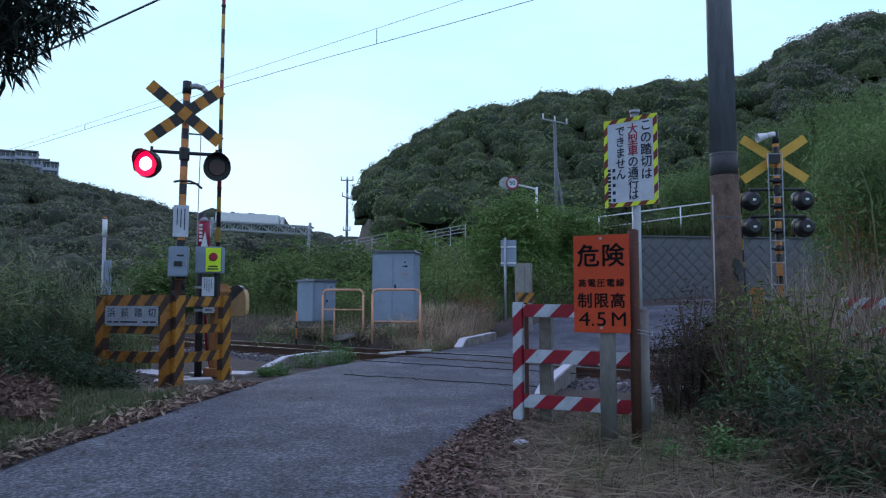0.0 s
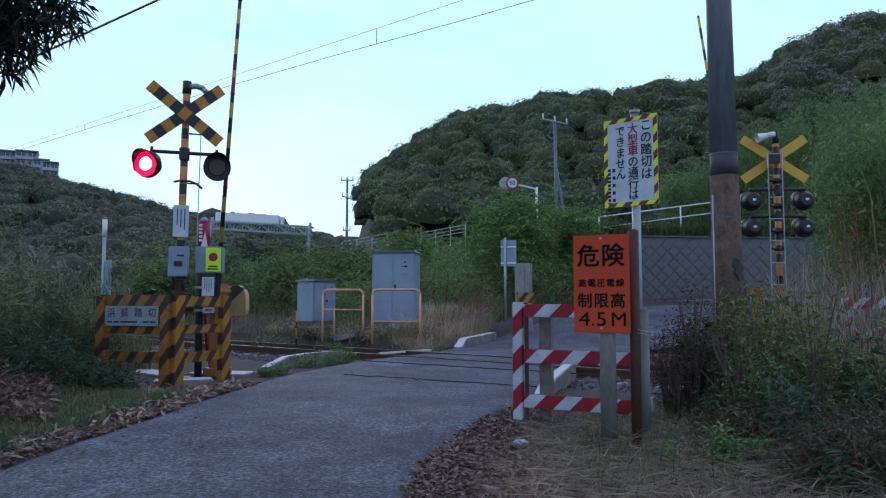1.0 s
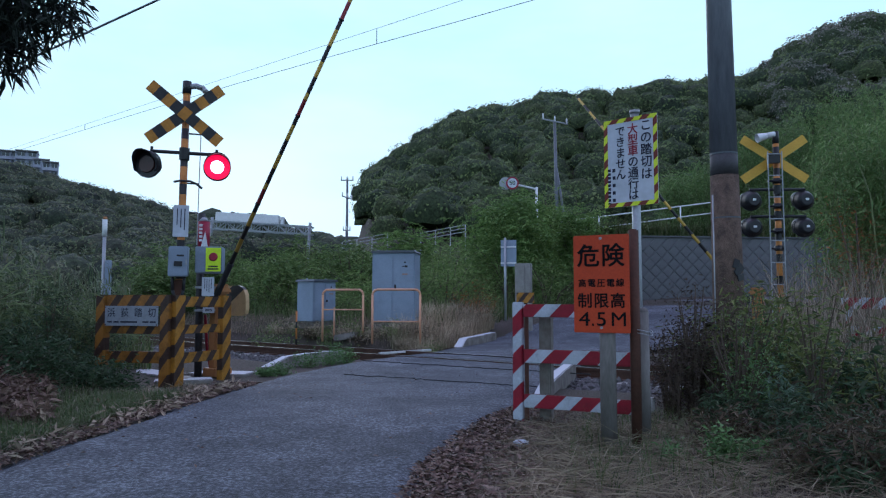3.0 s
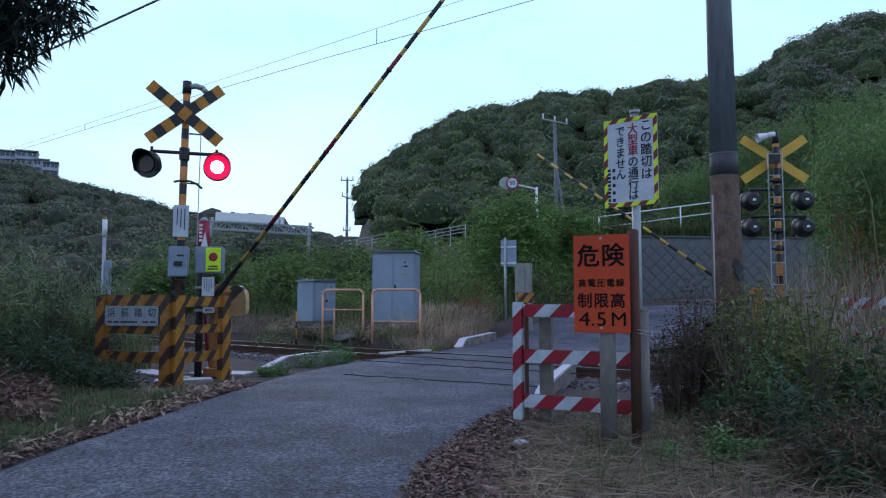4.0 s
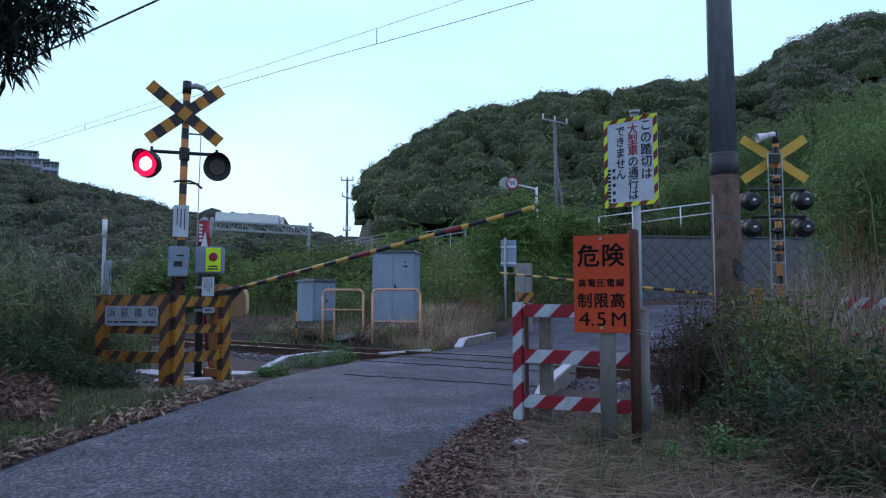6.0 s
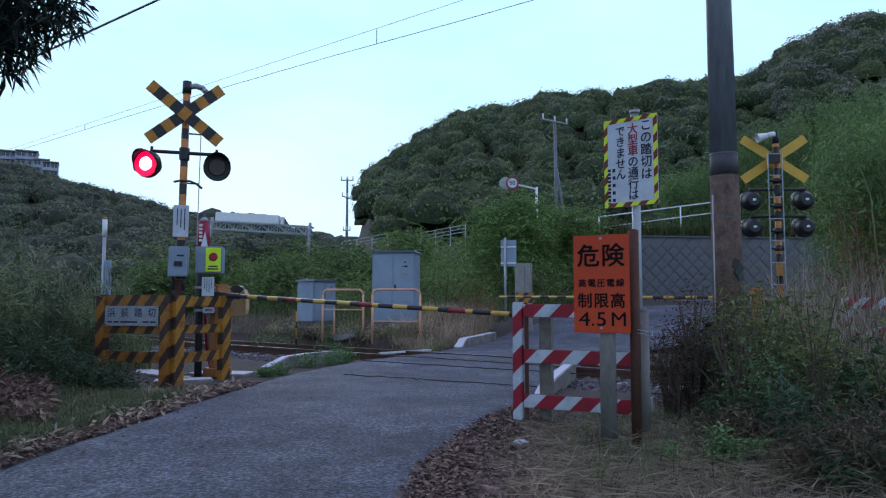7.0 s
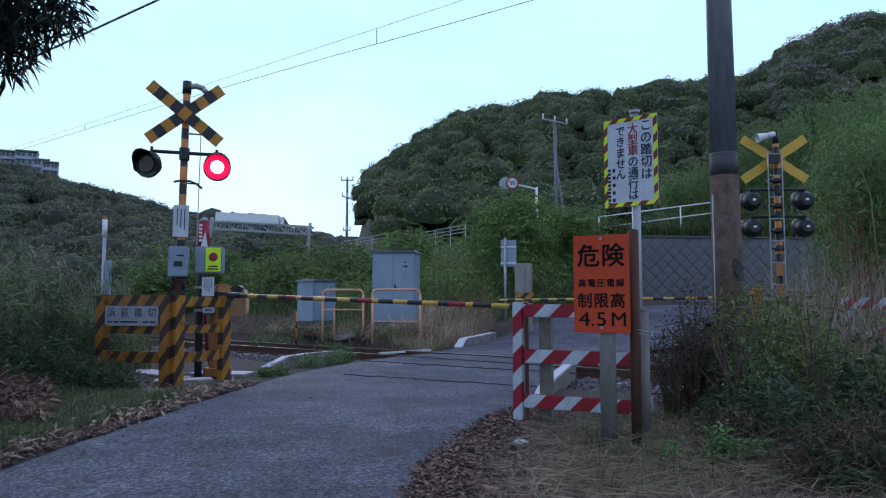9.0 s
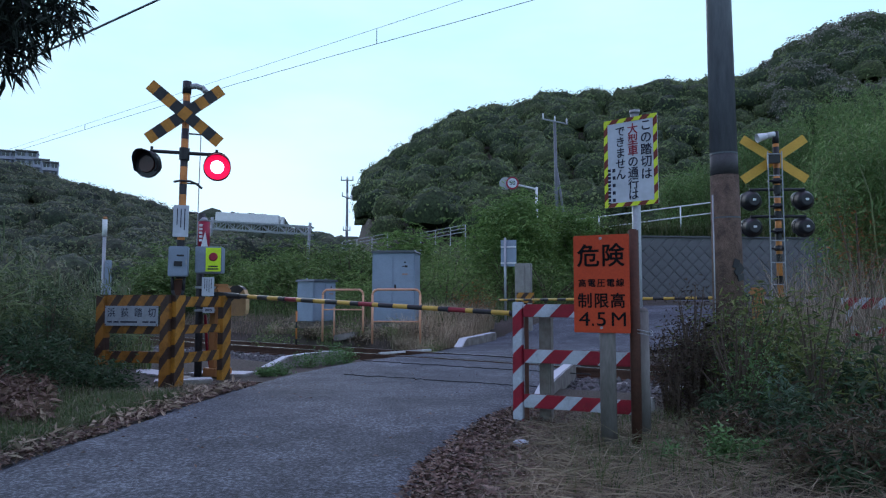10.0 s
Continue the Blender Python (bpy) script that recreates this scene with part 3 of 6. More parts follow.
# ---- barrier machines and arms ----
def barrier(hinge, turn, length, label, ox=0.0, oy=0.0, guard=True):
    """The case stands behind the arm's plane; local x runs along the lowered arm."""
    g = thing("barrier_machine", label, "crossing barrier", facing(hinge, turn, -0.05), "crossing barriers")
    bm = bmesh.new()
    box(bm, ox - 0.22, ox + 0.08, oy + 0.10, oy + 0.40, 0.0, 0.12, None, 0.01)
    box(bm, ox - 0.16, ox + 0.02, oy + 0.15, oy + 0.34, 0.12, 1.20, None, 0.02)
    part("case", bm, M["machine"], g, "ochre steel case")
    bm = bmesh.new()
    box(bm, ox - 0.19, ox + 0.07, oy + 0.11, oy + 0.38, 1.20, 1.30, None, 0.03)
    box(bm, ox - 0.16, ox + 0.04, oy + 0.15, oy + 0.36, 1.30, 1.35, None, 0.02)
    part("case_lid", bm, M["machine"], g)
    bm = bmesh.new()
    box(bm, ox - 0.14, ox, oy + 0.140, oy + 0.15, 0.45, 0.85, None, 0.004)
    part("case_door", bm, M["machine"], g)
    bm = bmesh.new()
    rod(bm, (0, -0.06, 1.16), (ox * 0.96, oy + 0.14, 1.16), 0.05, seg=16)
    part("shaft", bm, M["black"], g, "", True)
    if guard:
        # rounded counterweight guard beyond the case
        bm = bmesh.new()
        ring = [(ox + x - 0.20, z) for x, z in ((0.02, 0.88), (0.40, 0.88), (0.46, 0.91), (0.485, 0.97), (0.485, 1.10), (0.47, 1.19), (0.43, 1.26), (0.37, 1.305), (0.28, 1.33), (0.02, 1.33))]
        lo = [bm.verts.new((x, oy + 0.47, z)) for x, z in ring]
        hi = [bm.verts.new((x, oy + 0.53, z)) for x, z in ring]
        bm.faces.new(lo)
        bm.faces.new(hi[::-1])
        for i in range(len(ring)):
            j = (i + 1) % len(ring)
            bm.faces.new((lo[i], hi[i], hi[j], lo[j]))
        bmesh.ops.recalc_face_normals(bm, faces=bm.faces)
        part("weight_guard", bm, M["guard_stripe"], g, "cream guard plate with a broad black band")
    arm = new("barrier_arm")
    arm.parent = g
    bm = bmesh.new()
    box(bm, -0.12, 0.30, -0.035, 0.035, -0.04, 0.04, None, 0.01)
    rod(bm, (0.25, 0, 0), (0.55, 0, 0), 0.042, seg=12)
    part("arm_socket", bm, M["black"], arm, "black steel socket")
    bm = bmesh.new()
    rod(bm, (0.45, 0, 0), (length, 0, 0), 0.031, 0.024, seg=14)
    part("arm_tube", bm, M["arm" if guard else "arm_far"], arm, "yellow and black banded tube with red bands" if guard else "yellow and black banded tube", True)
    for x in (1.56, 2.93, 4.30):
        bm = bmesh.new()
        rod(bm, (x - 0.012, 0, 0), (x + 0.012, 0, 0), 0.034, seg=14)
        part("arm_clip", bm, M["black"], arm)
    return arm


ARM_NEAR = barrier((-3.28, 10.5), -39, 5.44, "ochre barrier machine with a striped arm", -0.11, -0.09)
ARM_FAR = barrier((5.54, 13.30), 140, 5.54, "ochre barrier machine beyond the track with a striped arm", -0.05, -0.62, False)


# ---- poles ----
def utility_pole():
    p = thing("utility_pole", "tall grey pole with a brown stained foot", "utility pole", pose(4.30, 10.9, -0.1, 0, -0.3, 0))
    bm = bmesh.new()
    rod(bm, (0, 0, 3.07), (0, 0, 10.0), 0.20, 0.165, seg=28)
    part("upper_pole", bm, M["pole_concrete"], p, "", True)
    bm = bmesh.new()
    rod(bm, (0, 0, 0), (0, 0, 3.05), 0.238, 0.206, seg=28)
    part("pole_foot", bm, M["pole_bark"], p, "brown stained and chipped foot", True)
    bm = bmesh.new()
    rod(bm, (0, 0, 3.055), (0, 0, 3.36), 0.2035, 0.2015, seg=28)
    part("dark_sleeve", bm, M["black_tape"], p, "dark wrapped sleeve", True)
    bm = bmesh.new()
    for i, (x, z, w, h) in enumerate(((0.05, 1.70, 0.10, 0.14), (0.10, 1.61, 0.12, 0.20), (0.13, 1.50, 0.10, 0.16))):
        a = math.asin(x / 0.23)
        box(bm, -w / 2, w / 2, -0.006, 0.010, -h / 2, h / 2, Matrix.Translation((0.218 * math.sin(a), -0.222 * math.cos(a), z)) @ Matrix.Rotation(a, 4, "Z") @ Matrix.Rotation(0.35 + 0.5 * i, 4, "Y"), 0.005)
    part("peeling_bark_patch", bm, M["black"], p, "dark torn patch of peeling bark")
    for z in (2.39, 3.37):
        bm = bmesh.new()
        rod(bm, (0, 0, z), (0, 0, z + 0.02), 0.2165 if z < 2.8 else 0.2025, seg=28)
        part("strap", bm, M["cabinet_dark"], p)
    bm = bmesh.new()
    rod(bm, (-0.22, -0.05, 0.0), (-0.205, -0.05, 2.75), 0.014, seg=8)
    part("earth_wire_pipe", bm, M["galv"], p, "", True)


utility_pole()


def warning_signs():
    o = thing("height_limit_sign", "orange overhead wire height limit sign on a round grey post", "warning sign", pose(1.225, 5.60, -0.06, 0, 0, -30))
    bm = bmesh.new()
    rod(bm, (0.02, 0.075, -0.02), (0.02, 0.075, 1.45), 0.064, 0.060, seg=18)
    part("post", bm, M["wood"], o, "round weathered grey post", True)
    bm = bmesh.new()
    box(bm, -0.222, 0.222, -0.006, 0.006, 0.865, 1.622, None, 0.005)
    board = part("board", bm, M["orange"], o, "orange painted steel board")
    for txt, size, x, z in (("危", 0.185, -0.100, 1.450), ("険", 0.185, 0.095, 1.450), ("高", 0.066, -0.15, 1.245), ("電", 0.066, -0.075, 1.245), ("圧", 0.066, 0.0, 1.245), ("電", 0.066, 0.075, 1.245), ("線", 0.066, 0.15, 1.245),
                            ("制", 0.122, -0.130, 1.105), ("限", 0.122, 0.0, 1.105), ("高", 0.122, 0.130, 1.105)):
        lettering(txt, size, (x, -0.008, z), board, M["ink_black"], bold=0.017)
    for txt, x, wide in (("4", -0.135, 1.25), (".", -0.068, 0.8), ("5", 0.0, 1.15), ("M", 0.135, 1.12)):
        lettering(txt, 0.152, (x, -0.008, 0.965), board, M["ink_black"], bold=0.005, wide=wide)
    for z in (0.905, 1.595):
        bm = bmesh.new()
        rod(bm, (0, -0.006, z), (0, -0.013, z), 0.011, seg=10)
        part("bolt", bm, M["galv"], board)
    r = thing("steel_post", "rusty brown steel pipe post lashed with wire", "post", pose(1.485, 5.62, -0.06))
    bm = bmesh.new()
    rod(bm, (0, 0, -0.02), (0, 0, 1.66), 0.040, seg=18)
    rod(bm, (0, 0, 1.655), (0, 0, 1.67), 0.036, 0.02, seg=18)
    part("pipe", bm, M["rust"], r, "", True)
    for z in (0.855, 0.88):
        bm = bmesh.new()
        n = 24
        pts = [(0.055 + 0.10 * math.cos(6.283 * i / n), 0.10 + 0.155 * math.sin(6.283 * i / n), z + 0.012 * math.sin(6.283 * i / n * 2)) for i in range(n + 1)]
        pipe(bm, pts, 0.004, 6)
        part("wire_lashing", bm, M["galv"], r)
    w = thing("heavy_vehicle_sign", "white sign with lime and maroon striped border on a grey post", "road sign", pose(1.53, 5.83, -0.06, 0, 0, -41))
    bm = bmesh.new()
    rod(bm, (0.02, 0.045, -0.02), (0.02, 0.045, 2.66), 0.035, seg=16)
    rod(bm, (0.02, 0.045, 2.645), (0.02, 0.045, 2.672), 0.042, seg=16)
    part("post", bm, M["galv"], w, "", True)
    bm = bmesh.new()
    box(bm, -0.235, 0.235, -0.004, 0.006, 1.88, 2.61, None, 0.003)
    board = part("board", bm, M["sign_white"], w)
    k = 0.034
    for x0, x1, z0, z1 in ((-0.235, 0.235, 2.61 - k, 2.61), (-0.235, 0.235, 1.88, 1.88 + k), (-0.235, -0.235 + k, 1.88 + k, 2.61 - k), (0.235 - k, 0.235, 1.88 + k, 2.61 - k)):
        bm = bmesh.new()
        box(bm, x0, x1, -0.0065, -0.0045, z0, z1)
        part("striped_border", bm, M["sign_border"], board, "lime and maroon striped strip")
    for text, x, top, step, size, red in (("この踏切は", 0.140, 2.520, 0.099, 0.100, ""), ("大型車の通行は", 0.025, 2.505, 0.090, 0.096, "大型車"), ("できません", -0.085, 2.500, 0.090, 0.092, "")):
        for i, ch in enumerate(text):
            lettering(ch, size, (x, -0.007, top - i * step), board, M["ink_red"] if ch in red else M["ink"], bold=0.009)
    # two small columns that nobody can read
    for x, top, n, step, h in ((-0.148, 2.20, 5, 0.062, 0.028), (-0.190, 2.20, 10, 0.031, 0.022)):
        for i in range(n):
            bm = bmesh.new()
            box(bm, x - 0.013, x + 0.013, -0.0065, -0.0045, top - i * step - h, top - i * step)
            part("writing", bm, M["ink"], board)
    st = thing("wooden_stake", "weathered grey timber stake lashed to a pipe post", "stake", pose(1.60, 5.80, -0.06))
    bm = bmesh.new()
    rod(bm, (0, 0, -0.02), (0.0, 0.0, 1.02), 0.045, 0.042, seg=14)
    bmesh.ops.create_uvsphere(bm, u_segments=14, v_segments=6, radius=0.042, matrix=Matrix.Translation((0, 0, 1.02)))
    part("stake_shaft", bm, M["wood"], st, "", True)


warning_signs()


# ---- trackside cabinets ----
def cabinet(at, turn, w, d, h, foot, label):
    c = thing("signal_cabinet", label, "cabinet", pose(*at, 0, 0, turn), "trackside cabinets")
    bm = bmesh.new()
    box(bm, -w / 2 + 0.04, w / 2 - 0.04, -d / 2 + 0.03, d / 2 - 0.03, -0.1, foot, None, 0.01)
    part("plinth", bm, M["concrete_stained"], c, "stained concrete plinth")
    bm = bmesh.new()
    box(bm, -w / 2, w / 2, -d / 2, d / 2, foot, foot + h, None, 0.012)
    part("body", bm, M["cabinet"], c)
    bm = bmesh.new()
    t = foot + h
    vs = box(bm, -w / 2 - 0.04, w / 2 + 0.04, -d / 2 - 0.05, d / 2 + 0.04, t, t + 0.035)
    for v in vs:
        if v.co.z > t + 0.02 and abs(v.co.y) > 0:
            v.co.x *= 0.9
            v.co.z += 0.02
    part("roof", bm, M["cabinet_dark"], c, "dark overhanging lid")
    for x0, x1 in ((-w / 2 + 0.03, -0.03), (0.012, w / 2 - 0.03)):
        bm = bmesh.new()
        box(bm, x0, x1, -d / 2 - 0.016, -d / 2 - 0.002, foot + 0.30 * h, t - 0.05, None, 0.005)
        door = part("door", bm, M["cabinet"], c)
        bm = bmesh.new()
        box(bm, x0, x1, -d / 2 - 0.014, -d / 2 - 0.002, foot + 0.03, foot + 0.285 * h, None, 0.005)
        part("lower_panel", bm, M["cabinet"], c)
    bm = bmesh.new()
    box(bm, 0.03, 0.075, -d / 2 - 0.045, -d / 2 - 0.016, foot + 0.48 * h, foot + 0.54 * h, None, 0.006)
    part("handle", bm, M["black"], door, "black latch handle")
    for x, z, ww, hh, m in ((0.55, 0.86, 0.05, 0.035, "black"), (0.50, 0.80, 0.10, 0.02, "black"), (0.60, 0.80, 0.07, 0.05, "black"), (0.55, 0.69, 0.13, 0.022, "machine")):
        bm = bmesh.new()
        xx = x * w / 2
        box(bm, xx - ww / 2, xx + ww / 2, -d / 2 - 0.019, -d / 2 - 0.016, foot + z * h - hh / 2, foot + z * h + hh / 2)
        part("label", bm, M[m], door)
    for x in (-w / 2 + 0.06, w / 2 - 0.06):
        bm = bmesh.new()
        rod(bm, (x, 0, t + 0.04), (x, 0, t + 0.09), 0.035, 0.02, seg=12)
        part("lifting_eye", bm, M["galv"], c)
    return c


def hoop(at, turn, w, h, mid):
    """A bent pipe guard rail with a lower bar."""
    g = thing("pipe_guard", "pale orange painted pipe hoop guard", "guard rail", pose(*at, 0, 0, turn), "pipe hoop guards")
    bm = bmesh.new()
    r = 0.12
    pts = [(-w / 2, 0, -0.15), (-w / 2, 0, h - r)] + [(-w / 2 + r - r * math.cos(a), 0, h - r + r * math.sin(a)) for a in (0.4, 0.8, 1.2, 1.57)]
    pts += [(-p[0], 0, p[2]) for p in pts[::-1]]
    pipe(bm, pts, 0.027)
    part("hoop", bm, M["orange_pipe"], g, "", True)
    bm = bmesh.new()
    rod(bm, (-w / 2, 0, mid), (w / 2, 0, mid), 0.016)
    part("lower_bar", bm, M["orange_pipe"], g, "", True)
    if w < 1.05:
        bm = bmesh.new()
        rod(bm, (-w / 2 + 0.28, 0.02, -0.1), (-w / 2 + 0.28, 0.02, mid + 0.06), 0.016)
        part("stub_post", bm, M["orange_pipe"], g, "", True)


def cabinets():
    cabinet((-1.15, 17.9, 0.44), -8, 1.05, 0.75, 1.68, 0.10, "tall blue-grey steel relay cabinet with double doors")
    cabinet((-3.30, 18.9, 0.44), 50, 0.76, 0.64, 1.02, 0.09, "small blue-grey steel relay cabinet with double doors")
    hoop((-2.43, 17.6, 0.22), -6, 1.00, 1.10, 0.62)
    hoop((-1.07, 16.6, 0.22), -4, 1.10, 1.09, 0.36)


cabinets()




# ---- signal fittings ----
def bars(parent, x, y, z, w, h, rows, mat, upright=False, name="writing"):
    """Lines of writing too small to read."""
    for i in range(rows):
        bm = bmesh.new()
        k = 0.75 + 0.25 * ((i * 7) % 3) / 2
        if upright:
            xx = x - w / 2 + (i + 0.5) * w / rows
            box(bm, xx - w / rows * 0.13, xx + w / rows * 0.13, y - 0.0015, y, z + h / 2 - h * k * 0.9, z + h / 2)
        else:
            zz = z + h / 2 - (i + 0.5) * h / rows
            box(bm, x - w / 2 * k, x + w / 2 * k, y - 0.0015, y, zz - h / rows * 0.25, zz + h / rows * 0.25)
        part(name, bm, mat, parent)


def plain(name, parent, mat, x0, x1, y0, y1, z0, z1, label="", bevel=0.004):
    bm = bmesh.new()
    box(bm, x0, x1, y0, y1, z0, z1, None, bevel)
    return part(name, bm, mat, parent, label)


def horn(parent, at, turn, length=0.34, mouth=0.13, mat="galv"):
    bm = bmesh.new()
    rod(bm, (0, 0.0, 0), (0, -length * 0.45, 0), 0.05, 0.055, seg=18)
    rod(bm, (0, -length * 0.45, 0), (0, -length, 0), 0.055, mouth, seg=24, caps=False)
    rod(bm, (0, -length * 0.5, 0), (0, -length * 0.75, 0), 0.03, 0.045, seg=14)
    ob = part("horn", bm, M[mat], parent, "grey horn loudspeaker", True)
    ob.matrix_basis = Matrix.Translation(at) @ Matrix.Rotation(radians(turn), 4, "Z") @ Matrix.Rotation(radians(14), 4, "X")


NEAR = near_signal()
FARS = far_signal()


def near_fittings():
    s = NEAR
    bm = bmesh.new()
    pipe(bm, [(0.03, 0, 4.18), (0.13, 0.02, 4.20), (0.21, 0.05, 4.18), (0.27, 0.06, 4.12), (0.30, 0.06, 4.02)], 0.042)
    part("gooseneck_pipe", bm, M["galv"], s, "bent grey pipe at the mast head", True)
    p = plain("route_plate", s, M["sign_white"], -0.105, 0.105, -0.075, -0.065, 2.00, 2.45, "white plate with small lettering")
    bars(p, 0.0, -0.0755, 2.23, 0.15, 0.34, 3, M["ink"], True)
    b = plain("control_box", s, M["cabinet"], -0.13, 0.13, -0.20, -0.055, 1.44, 1.86, "grey control box", 0.012)
    bars(b, 0.03, -0.201, 1.73, 0.13, 0.05, 1, M["black"])
    plain("keyhole_cover", b, M["black"], -0.05, 0.06, -0.215, -0.2, 1.58, 1.65)
    plain("box_latch", b, M["galv"], 0.1, 0.12, -0.215, -0.2, 1.60, 1.68)
    for k, x in enumerate((-0.08, 0.08)):
        bm = bmesh.new()
        pipe(bm, [(x, -0.10, 1.44), (x * 0.9, -0.09, 1.25), (x * 0.3, -0.03, 1.08)], 0.022)
        part("cable_conduit", bm, M["black"], s, "", True)
    plain("mast_junction", s, M["rust"], -0.06, 0.06, -0.07, 0.07, 1.12, 1.40, "", 0.01)
    bm = bmesh.new()
    pipe(bm, [(-0.12, -0.06, 2.78), (-0.02, -0.065, 2.80), (0.10, -0.05, 2.80), (0.18, -0.02, 2.77), (0.26, 0.0, 2.71)], 0.016)
    part("lamp_cable_bracket", bm, M["black"], s, "", True)
    # climbing ladder beside the mast
    bm = bmesh.new()
    rod(bm, (0.21, 0.05, 1.9), (0.21, 0.05, 3.55), 0.007, seg=6)
    part("ladder_rail", bm, M["galv"], s)
    for z in (2.36, 2.78, 3.5):
        bm = bmesh.new()
        rod(bm, (0.03, 0.03, z), (0.21, 0.05, z), 0.012, seg=6)
        part("ladder_rung", bm, M["black"], s)
    bm = bmesh.new()
    box(bm, -0.2, 0.2, -0.2, 0.2, -0.15, 0.04, None, 0.015)
    part("footing", bm, M["concrete"], s, "concrete footing")


near_fittings()


def far_fittings():
    s = FARS
    horn(s, (0.03, 0.03, 4.20), 96, 0.34, 0.085, "white")
    bm = bmesh.new()
    rod(bm, (0, 0, 4.02), (0, 0, 4.25), 0.06, seg=16)
    part("mast_cap", bm, M["black"], s, "", True)
    for x in (-0.04, 0.21):
        bm = bmesh.new()
        rod(bm, (x, 0.16, 0.4), (x, 0.16, 3.85), 0.011, seg=6)
        part("ladder_rail", bm, M["galv"], s)
    for i in range(9):
        z = 0.6 + 0.4 * i
        bm = bmesh.new()
        rod(bm, (-0.04, 0.16, z), (0.21, 0.16, z), 0.011, seg=6)
        part("ladder_rung", bm, M["galv"], s)
    plain("junction_box", s, M["black"], -0.02, 0.19, 0.05, 0.15, 3.64, 3.82)
    for z in (3.27, 2.80, 2.34, 2.02):
        bm = bmesh.new()
        rod(bm, (0, 0, z), (0, 0, z + 0.10), 0.078, seg=16)
        box(bm, -0.03, 0.20, 0.06, 0.15, z + 0.02, z + 0.05)
        part("ladder_bracket", bm, M["black"], s, "black clamp holding the ladder", True)
    for x, z in ((-0.47, 2.96), (0.47, 2.96), (-0.47, 2.46), (0.47, 2.46)):
        plain("lamp_label", s, M["white"], x - 0.03, x + 0.03, 0.158, 0.166, z - 0.02, z + 0.02, "small white label", 0.002)


far_fittings()


def button_post():
    p = thing("emergency_button_post", "dark pipe post with a bright yellow emergency button box", "emergency button", pose(-3.60, 10.72, -0.05, 0, 0, 8))
    bm = bmesh.new()
    rod(bm, (0, 0, -0.02), (0, 0, 2.40), 0.055, seg=16)
    part("pipe_post", bm, M["black_tape"], p, "dark grey pipe", True)
    bm = bmesh.new()
    rod(bm, (0.055, -0.09, 1.86), (0.055, -0.09, 2.27), 0.085, seg=20)
    sl = part("red_sleeve", bm, M["notice_red"], p, "red sleeve sign with a white arrow", True)
    bm = bmesh.new()
    rod(bm, (0.055, -0.09, 2.27), (0.055, -0.09, 2.33), 0.085, 0.03, seg=20)
    part("sleeve_cap", bm, M["galv"], sl, "", True)
    bm = bmesh.new()
    vs = [bm.verts.new(c) for c in ((0.03, -0.186, 1.88), (0.13, -0.170, 1.88), (0.09, -0.182, 2.12))]
    ve = [bm.verts.new((v.co.x, v.co.y - 0.003, v.co.z)) for v in vs]
    bm.faces.new(vs)
    bm.faces.new(ve[::-1])
    for i in range(3):
        bm.faces.new((vs[i], ve[i], ve[(i + 1) % 3], vs[(i + 1) % 3]))
    part("arrow", bm, M["white"], sl)
    for i in range(5):
        plain("writing", sl, M["white"], 0.005, 0.05, -0.180, -0.1765, 2.19 - i * 0.055, 2.225 - i * 0.055, "", 0)
    b = plain("button_box", p, M["cabinet"], 0.0, 0.37, -0.42, -0.12, 1.50, 1.88, "grey button box", 0.012)
    f = plain("button_panel", b, M["lime"], 0.15, 0.36, -0.432, -0.42, 1.52, 1.86, "fluorescent yellow front panel", 0.003)
    bm = bmesh.new()
    rod(bm, (0.255, -0.432, 1.73), (0.255, -0.450, 1.73), 0.062, 0.052, seg=24)
    part("push_button", bm, M["notice_red"], f, "dark red push button", True)
    bars(f, 0.255, -0.4325, 1.575, 0.17, 0.075, 2, M["ink"])
    n = plain("notice", p, M["sign_white"], 0.10, 0.27, -0.40, -0.395, 1.17, 1.44, "white paper notice", 0.001)
    bars(n, 0.185, -0.4005, 1.31, 0.12, 0.22, 4, M["ink"], True)
    plain("notice_bracket", p, M["galv"], 0.0, 0.25, -0.395, -0.03, 1.28, 1.31, "", 0.004)
    n = plain("notice", p, M["sign_white"], 0.12, 0.28, -0.40, -0.395, 0.93, 1.01, "white paper notice", 0.001)
    bars(n, 0.20, -0.4005, 0.97, 0.12, 0.04, 2, M["ink"])
    plain("notice_bracket", p, M["galv"], 0.0, 0.25, -0.395, -0.03, 0.95, 0.98, "", 0.004)
    bm = bmesh.new()
    pipe(bm, [(0.20, 0.03, 0.0), (0.12, 0.03, 0.35), (0.08, 0.03, 0.9)], 0.022)
    part("red_conduit", bm, M["notice_red"], p, "", True)


button_post()


def sensor_post():
    p = thing("detector_post", "slim grey post with a white tube on its head", "detector post", pose(-6.11, 13.0, -0.2))
    bm = bmesh.new()
    rod(bm, (0, 0, 0), (0, 0, 2.5), 0.03, seg=12)
    part("post", bm, M["galv"], p, "", True)
    bm = bmesh.new()
    rod(bm, (0, 0, 2.42), (0, 0, 2.72), 0.042, seg=16)
    part("detector_tube", bm, M["white"], p, "white tube", True)
    bm = bmesh.new()
    rod(bm, (0, 0, 2.72), (0, 0, 2.77), 0.045, 0.03, seg=16)
    part("detector_cap", bm, M["machine"], p, "", True)
    plain("side_box", p, M["cabinet"], 0.05, 0.13, -0.05, 0.05, 0.9, 1.98)
    t = thing("marker_post", "short black and yellow marker post", "marker post", pose(-3.47, 17.2, 0.2))
    bm = bmesh.new()
    rod(bm, (0, 0, -0.2), (0, 0, 0.62), 0.022, seg=10)
    part("stake", bm, M["mast_stripe"], t, "", True)


sensor_post()


